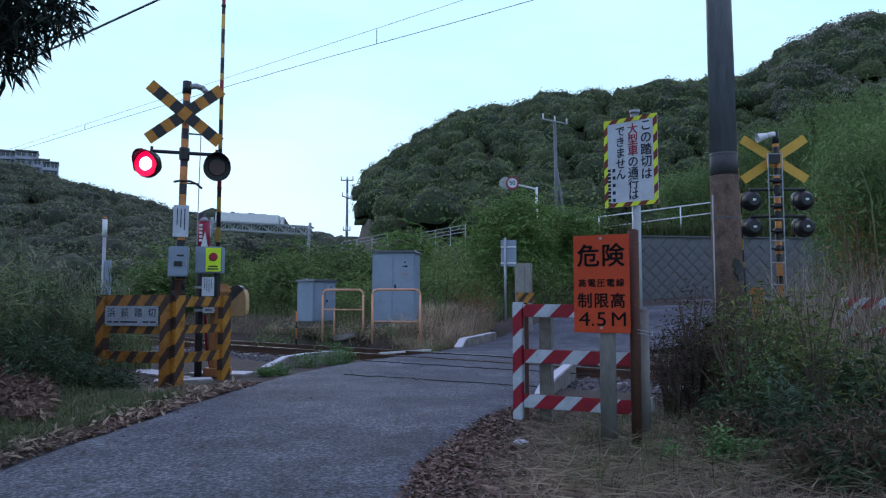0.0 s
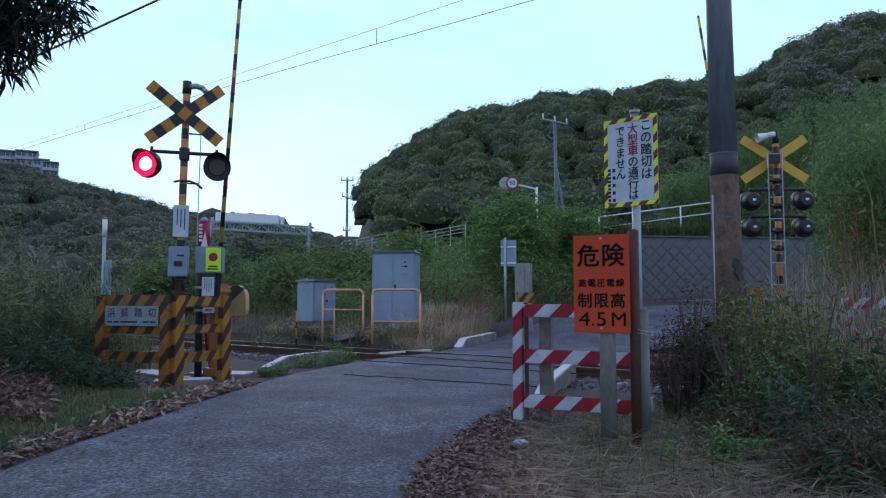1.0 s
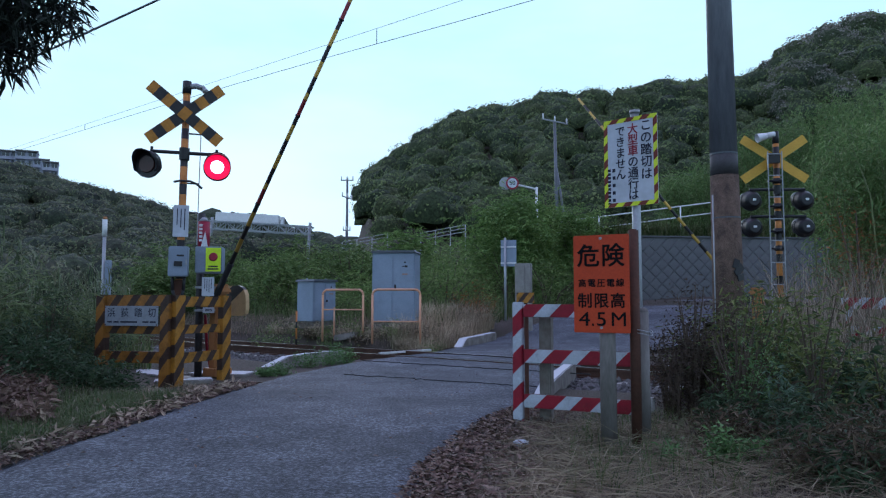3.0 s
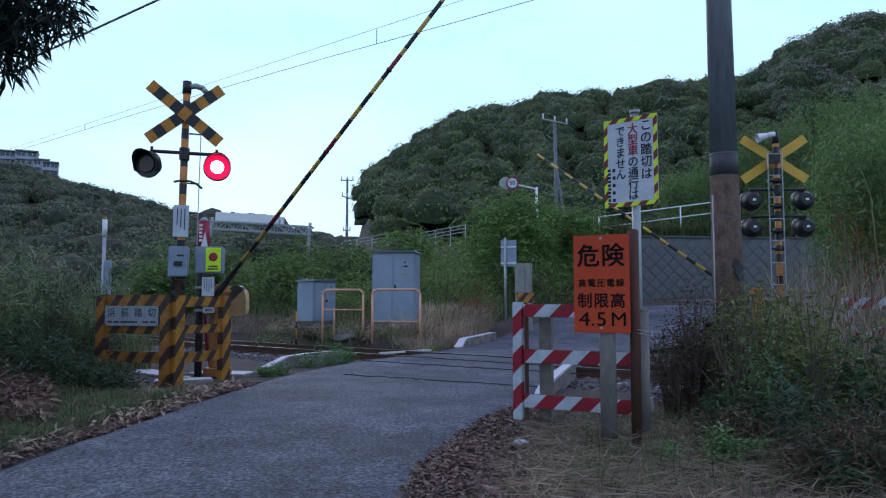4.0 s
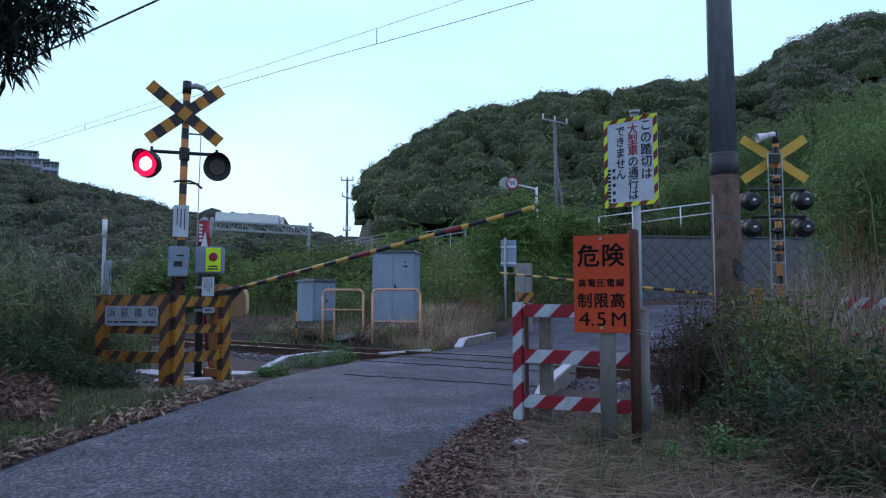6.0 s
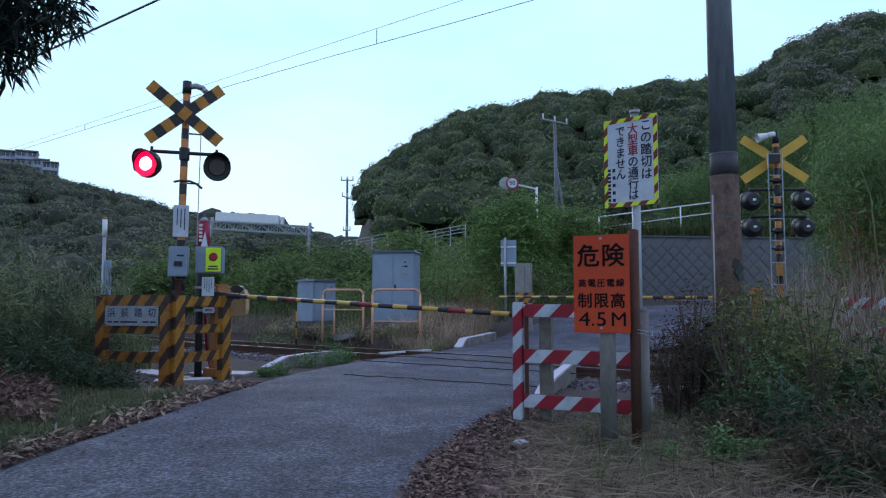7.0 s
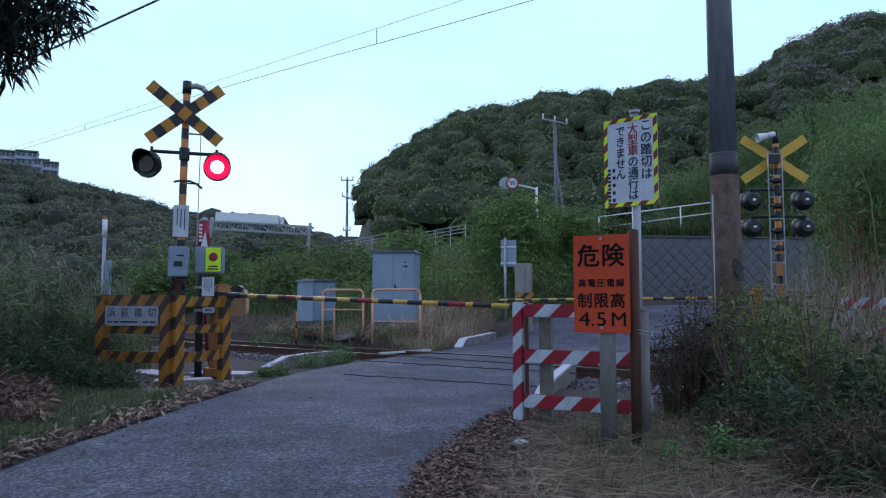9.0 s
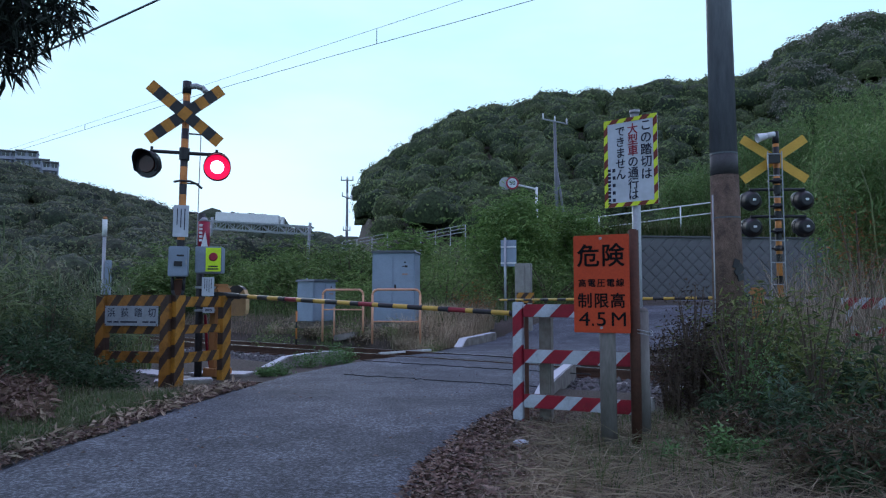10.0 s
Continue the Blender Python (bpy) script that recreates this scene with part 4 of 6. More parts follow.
# ---- kerbs and slabs ----
def kerb(pts, w, h, label, white=True):
    """A concrete kerb along pts (x, y, z), sloping at its first end."""
    bm = bmesh.new()
    rows = []
    for i, p in enumerate(pts):
        a, b = Vector(pts[max(0, i - 1)]), Vector(pts[min(len(pts) - 1, i + 1)])
        d = (b - a).normalized()
        s = Vector((-d.y, d.x, 0)) * w / 2
        p = Vector(p)
        hh = Vector((0, 0, h * (0.15 if i == 0 else 1)))
        rows.append([bm.verts.new(q) for q in (p - s - Vector((0, 0, 0.15)), p - s * 0.9 + hh, p + s * 0.9 + hh, p + s - Vector((0, 0, 0.15)))])
    for r, q in zip(rows, rows[1:]):
        for k in range(4):
            bm.faces.new((r[k], r[(k + 1) % 4], q[(k + 1) % 4], q[k]))
    bm.faces.new(rows[0])
    bm.faces.new(rows[-1][::-1])
    bmesh.ops.recalc_face_normals(bm, faces=bm.faces)
    bmesh.ops.bevel(bm, geom=bm.edges[:], offset=0.012, segments=2, affect="EDGES")
    ob = new("kerb", mesh_of("kerb", bm, M["kerb_white"] if white else M["concrete"]))
    return tagged(ob, label, "kerb", kind="structure")


def painted_top():
    """Concrete whose upper faces carry flaking white paint."""
    m, n, l, b = nodes_of("white_topped_kerb_concrete", 0.85)
    vec = n.new("ShaderNodeTexCoord").outputs["Object"]
    g = n.new("ShaderNodeNewGeometry")
    sep = n.new("ShaderNodeSeparateXYZ")
    l.new(g.outputs["Normal"], sep.inputs["Vector"])
    f = noise_fac(n, l, vec, 14, 6, 0.7)
    add = n.new("ShaderNodeMath")
    add.operation = "MULTIPLY_ADD"
    add.inputs[1].default_value = 0.55
    l.new(f, add.inputs[0])
    l.new(sep.outputs["Z"], add.inputs[2])
    k = ramp(n, l, add.outputs[0], [(0.62, (0, 0, 0)), (0.72, (1, 1, 1))])
    bare = ramp(n, l, noise_fac(n, l, vec, 6, 6), [(0.3, (0.11, 0.10, 0.09)), (0.7, (0.26, 0.24, 0.22))])
    l.new(blend(n, l, k, bare, (0.44, 0.46, 0.48)), b.inputs["Base Color"])
    bump(n, l, b, noise_fac(n, l, vec, 40, 4), 0.4, 0.004)
    return m


M["kerb_white"] = painted_top()
kerb([(-2.80, 11.40, 0.0), (-2.66, 12.30, 0.0), (-2.35, 12.85, 0.02), (-1.85, 13.5, 0.02)], 0.16, 0.12, "white-topped concrete kerb with weeds along it")
kerb([(0.33, 16.2, 0.0), (0.46, 16.7, 0.02), (0.82, 17.5, 0.04), (1.27, 18.5, 0.08)], 0.21, 0.18, "white-topped concrete kerb at the far road edge")
kerb([(1.10, 8.35, -0.04), (1.24, 8.75, -0.01), (1.62, 10.1, 0.0), (2.0, 11.4, 0.0)], 0.17, 0.10, "white-topped concrete edge beside the track")
kerb([(2.90, 9.0, -0.05), (3.25, 9.25, -0.05), (4.6, 8.3, -0.05)], 0.2, 0.16, "white-topped concrete edge in the weeds")


def slabs():
    for k, (x, y, w, d, t) in enumerate(((-4.35, 11.0, 1.1, 0.42, -39), (-3.30, 10.95, 0.9, 0.5, -10), (-3.55, 10.0, 0.75, 0.34, 20))):
        bm = bmesh.new()
        box(bm, -w / 2, w / 2, -d / 2, d / 2, -0.12, 0.035, None, 0.012)
        ob = new("concrete_slab", mesh_of("concrete_slab", bm, M["kerb_white"]))
        ob.matrix_basis = pose(x, y, -0.05, 0, 0, t)
        tagged(ob, "flat white-painted concrete slab beside the fence", "slab", "concrete slabs")
    bm = bmesh.new()
    box(bm, -0.28, 0.28, -0.1, 0.1, -0.05, 0.10, None, 0.02)
    ob = new("concrete_block", mesh_of("concrete_block", bm, M["kerb_white"]))
    ob.matrix_basis = pose(-2.35, 17.6, 0.17, 0, -10, -14)
    tagged(ob, "small tilted pale concrete block by the ballast", "block")


slabs()


def white_stub():
    bm = bmesh.new()
    box(bm, -0.055, 0.055, -0.05, 0.05, -0.1, 0.13, None, 0.012)
    ob = new("concrete_block", mesh_of("concrete_block", bm, M["concrete_white"]))
    ob.matrix_basis = pose(2.08, 7.38, -0.05, 4, 0, -20)
    tagged(ob, "small white-painted concrete stub among dead weeds", "block")


white_stub()


def road_marks():
    """Tar seams across the lane, flangeways along the rails."""
    def seam(pts, w, name="tar_seam"):
        bm = bmesh.new()
        rows = []
        for i, p in enumerate(pts):
            a, b = Vector(pts[max(0, i - 1)]), Vector(pts[min(len(pts) - 1, i + 1)])
            d = (b - a).normalized()
            s = Vector((-d.y, d.x, 0)) * w * (0.28 + 0.45 * noise.noise(Vector((p[0] * 3, p[1] * 3, 1))))
            q = Vector((p[0], p[1], 0))
            rows.append([bm.verts.new(q + o + Vector((0, 0, z))) for o, z in ((-s, 0.004), (-s, 0.017), (s, 0.017), (s, 0.004))])
        for r, q in zip(rows, rows[1:]):
            for k in range(4):
                bm.faces.new((r[k], r[(k + 1) % 4], q[(k + 1) % 4], q[k]))
        bm.faces.new(rows[0])
        bm.faces.new(rows[-1][::-1])
        bmesh.ops.recalc_face_normals(bm, faces=bm.faces)
        ob = new(name, mesh_of(name, bm, M["tar"]))
        tagged(ob, "dark cracked seam in the asphalt", "road seam", kind="structure")

    def line(a, b, n, wob):
        a, b = Vector((*a, 0)), Vector((*b, 0))
        out = []
        for i in range(n + 1):
            p = a.lerp(b, i / n)
            out.append((p.x + wob * noise.noise(Vector((i * 0.7, a.x, 0))), p.y + wob * noise.noise(Vector((i * 0.6, a.y, 5)))))
        return out
    seam(line((-1.4, 10.4), (1.25, 8.8), 44, 0.13), 0.009)
    seam(line((-1.4, 12.75), (2.1, 10.35), 44, 0.13), 0.011)
    for v, w in ((RAIL_NEAR + 0.065, 0.05), (RAIL_FAR - 0.065, 0.05)):
        a, b = on_track(-9.4, v), on_track(-5.2, v)
        seam(line((a.x, a.y), (b.x, b.y), 12, 0.0), w)
    bm = bmesh.new()
    box(bm, -0.72, 0.72, -0.028, 0.028, -0.03, 0.012, None, 0.004)
    ob = new("edge_strip", mesh_of("edge_strip", bm, M["concrete_white"]))
    ob.matrix_basis = pose(-0.78, 15.26, 0, 0, 0, 45)
    tagged(ob, "white painted strip at the crossing edge", "road marking", kind="structure")


road_marks()


# ---- beyond the line ----
def far_side_signs():
    s = thing("road_sign", "grey back of a road sign on a pipe post", "road sign", pose(2.0, 22.0, 0.25, 0, 0, -14))
    bm = bmesh.new()
    rod(bm, (-0.10, -0.05, -0.3), (-0.10, -0.05, 2.72), 0.038, seg=14)
    part("post", bm, M["galv"], s, "", True)
    plain("sheet", s, M["cabinet"], -0.24, 0.24, 0.0, 0.012, 1.85, 2.66)
    for z in (1.93, 2.42):
        plain("bracket", s, M["white"], -0.24, 0.24, -0.02, -0.002, z, z + 0.045)
    c = thing("concrete_post", "stout weathered concrete post", "post", pose(2.25, 20.2, 0.1, 0, 0, -20))
    bm = bmesh.new()
    vs = box(bm, -0.23, 0.23, -0.09, 0.09, -0.3, 2.0, None, 0.02)
    part("shaft", bm, M["concrete"], c)
    plain("rib", c, M["concrete"], -0.06, 0.06, -0.13, -0.092, -0.3, 1.96, "", 0.01)
    b = thing("arm_rest_post", "yellow and black striped barrier arm rest", "barrier rest", pose(2.15, 18.9, 0.05, 0, 0, -12))
    plain("striped_head", b, M["fence_yellow"], -0.23, 0.23, -0.03, 0.03, 0.95, 1.22)
    plain("leg", b, M["rust"], -0.04, 0.04, 0.032, 0.1, -0.3, 1.0)


far_side_signs()


def retaining_wall():
    w = thing("wall_retaining", "dark retaining wall of diagonally laid concrete blocks", "retaining wall", pose(6.2, 30.25, 0, 0, 0, 6.84), kind="structure")
    plain("backing", w, M["wall_block"], 0, 20, 0.06, 0.5, 0.3, 3.75, "", 0.01)
    plain("coping", w, M["wall_block"], -0.05, 20.05, -0.02, 0.55, 3.75, 3.82, "mossy concrete coping", 0.02)
    bm = bmesh.new()
    a, b = 0.272, 0.262
    back = [bm.verts.new((x, 0.06, z)) for x, z in ((-a, 0), (0, -a), (a, 0), (0, a))]
    front = [bm.verts.new((x, 0.0, z)) for x, z in ((-b, 0), (0, -b), (b, 0), (0, b))]
    bm.faces.new(front)
    for i in range(4):
        bm.faces.new((back[i], back[(i + 1) % 4], front[(i + 1) % 4], front[i]))
    bmesh.ops.recalc_face_normals(bm, faces=bm.faces)
    me = mesh_of("wall_block", bm, M["wall_block"])
    rng = np.random.default_rng(4)
    for i in range(31):
        for j in range(9):
            for o in (0, 1):
                x, z = 0.9 + (i + o * 0.5) * 0.55, 0.95 + (j * 0.5 + o * 0.25) * 1.1
                if z > 3.48:
                    continue
                q = new("wall_block", me)
                q.parent = w
                q.matrix_basis = pose(x, float(rng.uniform(-0.012, 0.012)), z, float(rng.uniform(-2, 2)), 0, float(rng.uniform(-2, 2)))


retaining_wall()


def pipe_fence(a, b, n, label, gaps=(0.0, 0.48), mat="white", r=0.028):
    """White road fence: two bars, posts down to the ground."""
    f = thing("road_fence", label, "fence", None, "white road fences")
    a, b = Vector(a), Vector(b)
    for k in gaps:
        bm = bmesh.new()
        rod(bm, a - Vector((0, 0, k)), b - Vector((0, 0, k)), r, seg=8)
        part("bar", bm, M[mat], f, "", True)
    for i in range(n + 1):
        p = a.lerp(b, i / n)
        bm = bmesh.new()
        rod(bm, (p.x, p.y, min(float(lie(p.x, p.y)) - 0.1, p.z - 1.0)), (p.x, p.y, p.z + 0.02), r * 1.2, seg=8)
        part("post", bm, M[mat], f, "", True)


pipe_fence((4.95, 31.2, 4.45), (12.4, 32.1, 5.50), 4, "white two-bar pipe fence along the upper road")
pipe_fence((-6.3, 45.0, 4.72), (-3.4, 44.0, 5.15), 3, "grey three-bar pipe fence half hidden by bushes", (0.0, 0.2, 0.4), "galv", 0.026)
pipe_fence((-1.3, 42.0, 5.0), (1.3, 41.6, 5.45), 3, "grey three-bar pipe fence half hidden by bushes", (0.0, 0.2, 0.4), "galv", 0.026)


def line_pole(x, y, top, lean, arms, label):
    g = float(lie(x, y))
    p = thing("utility_pole", label, "utility pole", pose(x, y, g - 0.3, 0, lean, 0), "distant utility poles")
    h = top - g + 0.3
    bm = bmesh.new()
    rod(bm, (0, 0, 0), (0, 0, h), 0.16, 0.10, seg=12)
    part("pole_shaft", bm, M["pole_concrete"], p, "", True)
    for dz, half, tilt in arms:
        bm = bmesh.new()
        rod(bm, (-half, -0.12, h - dz + tilt), (half, -0.12, h - dz - tilt), 0.06, seg=6)
        part("crossarm", bm, M["galv"], p)
        for s in (-0.9, 0.0, 0.9):
            bm = bmesh.new()
            rod(bm, (s * half, -0.12, h - dz - tilt * s), (s * half, -0.12, h - dz - tilt * s + 0.4), 0.07, 0.05, seg=8)
            part("insulator", bm, M["white"], p, "white insulator", True)
    return p


line_pole(-9.35, 70, 13.1, 0, ((0.3, 0.62, 0), (2.0, 0.5, 0.15), (5.2, 0.35, 0)), "thin grey utility pole with crossarms before the sky")
q = line_pole(8.3, 52, 14.2, -0.8, ((0.1, 0.95, 0.22),), "grey utility pole standing before the wooded hill")
bm = bmesh.new()
rod(bm, (1.0, 0, 0), (0.05, 0, 7.2), 0.10, 0.08, seg=8)
part("brace", bm, M["pole_concrete"], q, "", True)


def speed_sign():
    g = float(lie(4.7, 36.0))
    s = thing("overhanging_sign", "round red-rimmed traffic sign on an overhanging arm", "traffic sign", pose(4.7, 36.0, g - 0.2))
    h = 6.75 - g + 0.2
    bm = bmesh.new()
    rod(bm, (0, 0, 0), (0, 0, h), 0.07, 0.06, seg=12)
    part("pole", bm, M["white"], s, "white painted pole", True)
    bm = bmesh.new()
    rod(bm, (0, 0, h - 0.1), (-1.3, 0, h + 0.2), 0.045, seg=8)
    part("arm", bm, M["white"], s, "", True)
    bm = bmesh.new()
    rod(bm, (-1.22, -0.05, h + 0.2), (-1.22, -0.08, h + 0.2), 0.32, seg=32)
    d = part("red_disc", bm, M["notice_red"], s, "red-rimmed disc")
    bm = bmesh.new()
    rod(bm, (-1.22, -0.081, h + 0.2), (-1.22, -0.09, h + 0.2), 0.24, seg=32)
    part("white_disc", bm, M["sign_white"], d)
    lettering("50", 0.30, (-1.22, -0.093, h + 0.2), d, M["ink"])
    bm = bmesh.new()
    rod(bm, (-1.55, 0.05, h + 0.2), (-1.55, 0.09, h + 0.2), 0.32, seg=32)
    part("mirror_back", bm, M["galv"], s, "grey back of a second disc")


speed_sign()


def truss_bridge():
    b = thing("truss_bridge", "pale steel truss footbridge with a long white panel", "bridge", pose(-27.8, 110, 11.6, 0, 3.2, 0))
    L = 7.9
    for y in (-0.8, 0.8):
        for z in (0, 1.15):
            bm = bmesh.new()
            box(bm, -L, L, y - 0.1, y + 0.1, z - 0.1, z + 0.1)
            part("chord", bm, M["galv"], b)
        for i in range(12):
            x0 = -L + i * L / 6
            bm = bmesh.new()
            z0, z1 = (0, 1.15) if i % 2 else (1.15, 0)
            rod(bm, (x0, y, z0), (x0 + L / 6, y, z1), 0.07, seg=6)
            part("diagonal", bm, M["galv"], b)
            bm = bmesh.new()
            rod(bm, (x0, y, 0), (x0, y, 1.15), 0.06, seg=6)
            part("upright", bm, M["galv"], b)
    plain("white_panel", b, M["white"], -7.0, 2.7, -0.6, 0.6, 1.28, 2.62, "long white panel wall", 0.08)
    plain("end_panel", b, M["white"], 2.95, 3.4, -0.5, 0.5, 1.26, 2.4, "", 0.05)
    for x in (-7.6, 7.4):
        bm = bmesh.new()
        rod(bm, (x, 0, -9), (x, 0, 1.8), 0.22, seg=10)
        part("pier", bm, M["galv"], b, "", True)


truss_bridge()


def apartment(at, w, storeys, bays, label):
    a = thing("apartment_building", label, "building", pose(*at, 0, 0, 27))
    d, hgt = 7.0, 2.9
    lower = 16.0
    plain("wall", a, M["apartment"], -w / 2, w / 2, 0, d, -lower, storeys * hgt, "", 0.05)
    plain("roof", a, M["concrete"], -w / 2 - 0.2, w / 2 + 0.2, -1.4, d + 0.3, storeys * hgt + 0.02, storeys * hgt + 0.35, "", 0.05)
    bw = w / bays
    for i in range(storeys):
        plain("balcony", a, M["apartment"], -w / 2, w / 2, -1.3, -0.02, i * hgt - 0.1, i * hgt + 1.0, "pale balcony front", 0.03)
        for k in range(bays):
            x = -w / 2 + (k + 0.5) * bw
            wd = plain("window", a, M["window_dark"], x - bw * 0.32, x + bw * 0.32, -0.06, -0.01, i * hgt + 0.9, i * hgt + 2.5, "", 0)
            plain("window_frame", wd, M["white"], x - 0.06, x + 0.06, -0.1, -0.062, i * hgt + 0.9, i * hgt + 2.5, "", 0)
    for k in range(bays + 1):
        x = -w / 2 + k * bw
        plain("party_wall", a, M["apartment"], x - 0.12, x + 0.12, -1.28, -0.02, -lower, storeys * hgt, "", 0)


M["apartment"] = worn("pale_rendered_wall", (0.34, 0.36, 0.43), (0.24, 0.25, 0.30), 0.8, 0, 4, 0.2, 0.6, 0.1, 0.02)
M["window_dark"] = worn("dark_window_glass", (0.03, 0.035, 0.045), None, 0.1, 0, 5, 1, 0.3, 0.0, 0.001, 0.6)
apartment((-157.8, 261, 43.9), 7.0, 4, 2, "pale tall apartment block on the hilltop")
apartment((-150.9, 259, 43.5), 7.0, 4, 2, "pale tall apartment block with stacked balconies on the hilltop")
apartment((-144.4, 257, 42.9), 5.0, 3, 2, "lower wing of the pale hilltop apartments")
apartment((-140.0, 255, 41.5), 5.0, 3, 2, "lowest wing of the pale hilltop apartments")


# ---- overhead lines ----
def wire(name, pts, r, label, parent=None):
    bm = bmesh.new()
    pipe(bm, pts, r, 6)
    ob = part(name, bm, M["wire"], parent, label)
    return ob


def catenary():
    c = thing("overhead_line", "thin overhead contact line above the railway", "overhead line")
    n = 40
    def height(u):
        return 6.41 + 0.32 * (1 - math.exp(-max(0.0, -u - 6.6) / 8))
    wire("contact_wire", [on_track(-120 + i * 3.6, 10.84, height(-120 + i * 3.6)) for i in range(n)], 0.0068, "", c)
    wire("messenger_wire", [on_track(-120 + i * 3.6, 10.84, 6.87) for i in range(n)], 0.0048, "", c)
    for u in (-24.0, -10.6):
        bm = bmesh.new()
        rod(bm, on_track(u, 10.84, height(u)), on_track(u, 10.84, 6.87), 0.008, seg=6)
        part("dropper", bm, M["wire"], c)
    k = thing("service_cable", "thick dark cable strung from the tall pole", "cable")
    a, b = Vector((4.25, 10.85, 9.84)), Vector((-14.0, 15.0, 3.65))
    wire("cable", [a.lerp(b, i / 30) for i in range(31)], 0.022, "", k)


catenary()


def overhanging_tree():
    """A tree beside the camera; only a drooping branch end comes into view."""
    rng = np.random.default_rng(31)
    t = thing("tree", "dark narrow-leaved tree overhanging the road", "tree", pose(-4.9, 3.2, -0.1))
    bm = bmesh.new()
    rod(bm, (0, 0, -0.2), (0.15, 0.1, 2.0), 0.16, 0.12, seg=12)
    rod(bm, (0.15, 0.1, 2.0), (0.5, 0.3, 4.6), 0.12, 0.05, seg=12)
    rod(bm, (0.2, 0.15, 2.4), (1.9, 1.0, 3.5), 0.06, 0.02, seg=8)
    ends = []
    for i in range(34):
        d = rng.normal(size=3)
        d /= np.linalg.norm(d)
        q = Vector((1.75, 1.0, 3.45)) + Vector(d * 0.9 * rng.uniform(0.6, 1.0))
        rod(bm, (1.6, 0.85, 3.3), q, 0.012, 0.004, seg=5, caps=False)
        ends.append(q)
    part("trunk", bm, M["bark"], t)
    e = np.array(ends)
    n = 14000
    d = rng.normal(size=(n, 3))
    d /= np.linalg.norm(d, axis=1, keepdims=True)
    c = np.array([1.75, 1.0, 3.42]) + d * (0.97 * rng.uniform(0.15, 1.0, n) ** 0.4 * (1 + 0.12 * np.sin(d[:, 0] * 9) * np.sin(d[:, 2] * 8)))[:, None]
    v, f = leaves(rng, c, 0.135, 0.025, 0.25, 0.35, -0.35)
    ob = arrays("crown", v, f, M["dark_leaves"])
    ob.parent = t
    # added unseen crown over the trunk, beside the road, to shade verge and lane
    n = 9000
    d = rng.normal(size=(n, 3))
    d /= np.linalg.norm(d, axis=1, keepdims=True)
    c = np.array([0.45, -0.6, 4.5]) + d * (2.25 * rng.uniform(0.15, 1.0, n) ** 0.4)[:, None] * np.array([1, 1, 0.8])
    v, f = leaves(rng, c, 0.24, 0.07, 0.25, 0.5, -0.2)
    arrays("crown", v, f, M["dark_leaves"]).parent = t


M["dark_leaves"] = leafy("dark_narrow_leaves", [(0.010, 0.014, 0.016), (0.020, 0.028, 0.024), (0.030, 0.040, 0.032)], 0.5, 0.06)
overhanging_tree()


# ---- plants ----
def lt(name, *cols, glow_through=0.25):
    M[name] = leafy(name, cols, through_light=glow_through)


lt("evergreen_leaves", (0.050, 0.080, 0.038), (0.105, 0.150, 0.062), (0.180, 0.225, 0.090), (0.085, 0.118, 0.062))
lt("valley_leaves", (0.055, 0.075, 0.052), (0.095, 0.122, 0.070), (0.145, 0.170, 0.090), (0.130, 0.122, 0.085))
lt("shrub_leaves", (0.061, 0.124, 0.047), (0.115, 0.209, 0.080), (0.176, 0.271, 0.116), (0.084, 0.155, 0.071))
lt("bank_leaves", (0.085, 0.145, 0.045), (0.160, 0.240, 0.082), (0.240, 0.320, 0.120), (0.115, 0.180, 0.062), (0.330, 0.370, 0.185))
lt("tree_leaves", (0.095, 0.175, 0.055), (0.180, 0.285, 0.090), (0.265, 0.360, 0.130))
lt("bush_tree_leaves", (0.060, 0.105, 0.038), (0.115, 0.175, 0.060), (0.18, 0.24, 0.095), (0.085, 0.14, 0.055))
lt("bamboo_leaves", (0.084, 0.160, 0.054), (0.150, 0.246, 0.087), (0.224, 0.311, 0.131), (0.187, 0.227, 0.109))
lt("weed_leaves", (0.023, 0.048, 0.028), (0.048, 0.086, 0.045), (0.075, 0.113, 0.062), (0.064, 0.076, 0.050))
lt("grass_blades", (0.042, 0.072, 0.024), (0.078, 0.122, 0.040), (0.132, 0.160, 0.070), (0.180, 0.165, 0.100))
lt("verge_blades", (0.028, 0.056, 0.016), (0.052, 0.092, 0.028), (0.080, 0.122, 0.042), (0.120, 0.112, 0.062))
lt("straw_blades", (0.145, 0.112, 0.090), (0.245, 0.192, 0.165), (0.330, 0.272, 0.235), (0.105, 0.082, 0.068), (0.090, 0.105, 0.050))
lt("fallen_straw", (0.28, 0.225, 0.18), (0.44, 0.365, 0.30), (0.18, 0.14, 0.11))
lt("dead_leaves", (0.060, 0.033, 0.028), (0.125, 0.078, 0.066), (0.235, 0.165, 0.145), (0.045, 0.027, 0.026), glow_through=0.1)
lt("pale_dead_leaves", (0.26, 0.20, 0.165), (0.36, 0.29, 0.24), (0.18, 0.13, 0.10), glow_through=0.1)
lt("reed_leaves", (0.049, 0.077, 0.035), (0.084, 0.119, 0.063), (0.133, 0.161, 0.098), (0.168, 0.168, 0.119))
lt("reed_green", (0.085, 0.120, 0.055), (0.150, 0.195, 0.092), (0.240, 0.280, 0.155), (0.110, 0.145, 0.078))
lt("pale_straw", (0.42, 0.34, 0.27), (0.56, 0.47, 0.38), (0.33, 0.26, 0.20))
lt("rusty_and_lamplit_leaves", (0.24, 0.085, 0.035), (0.36, 0.14, 0.05), (0.18, 0.085, 0.04), (0.12, 0.12, 0.05))
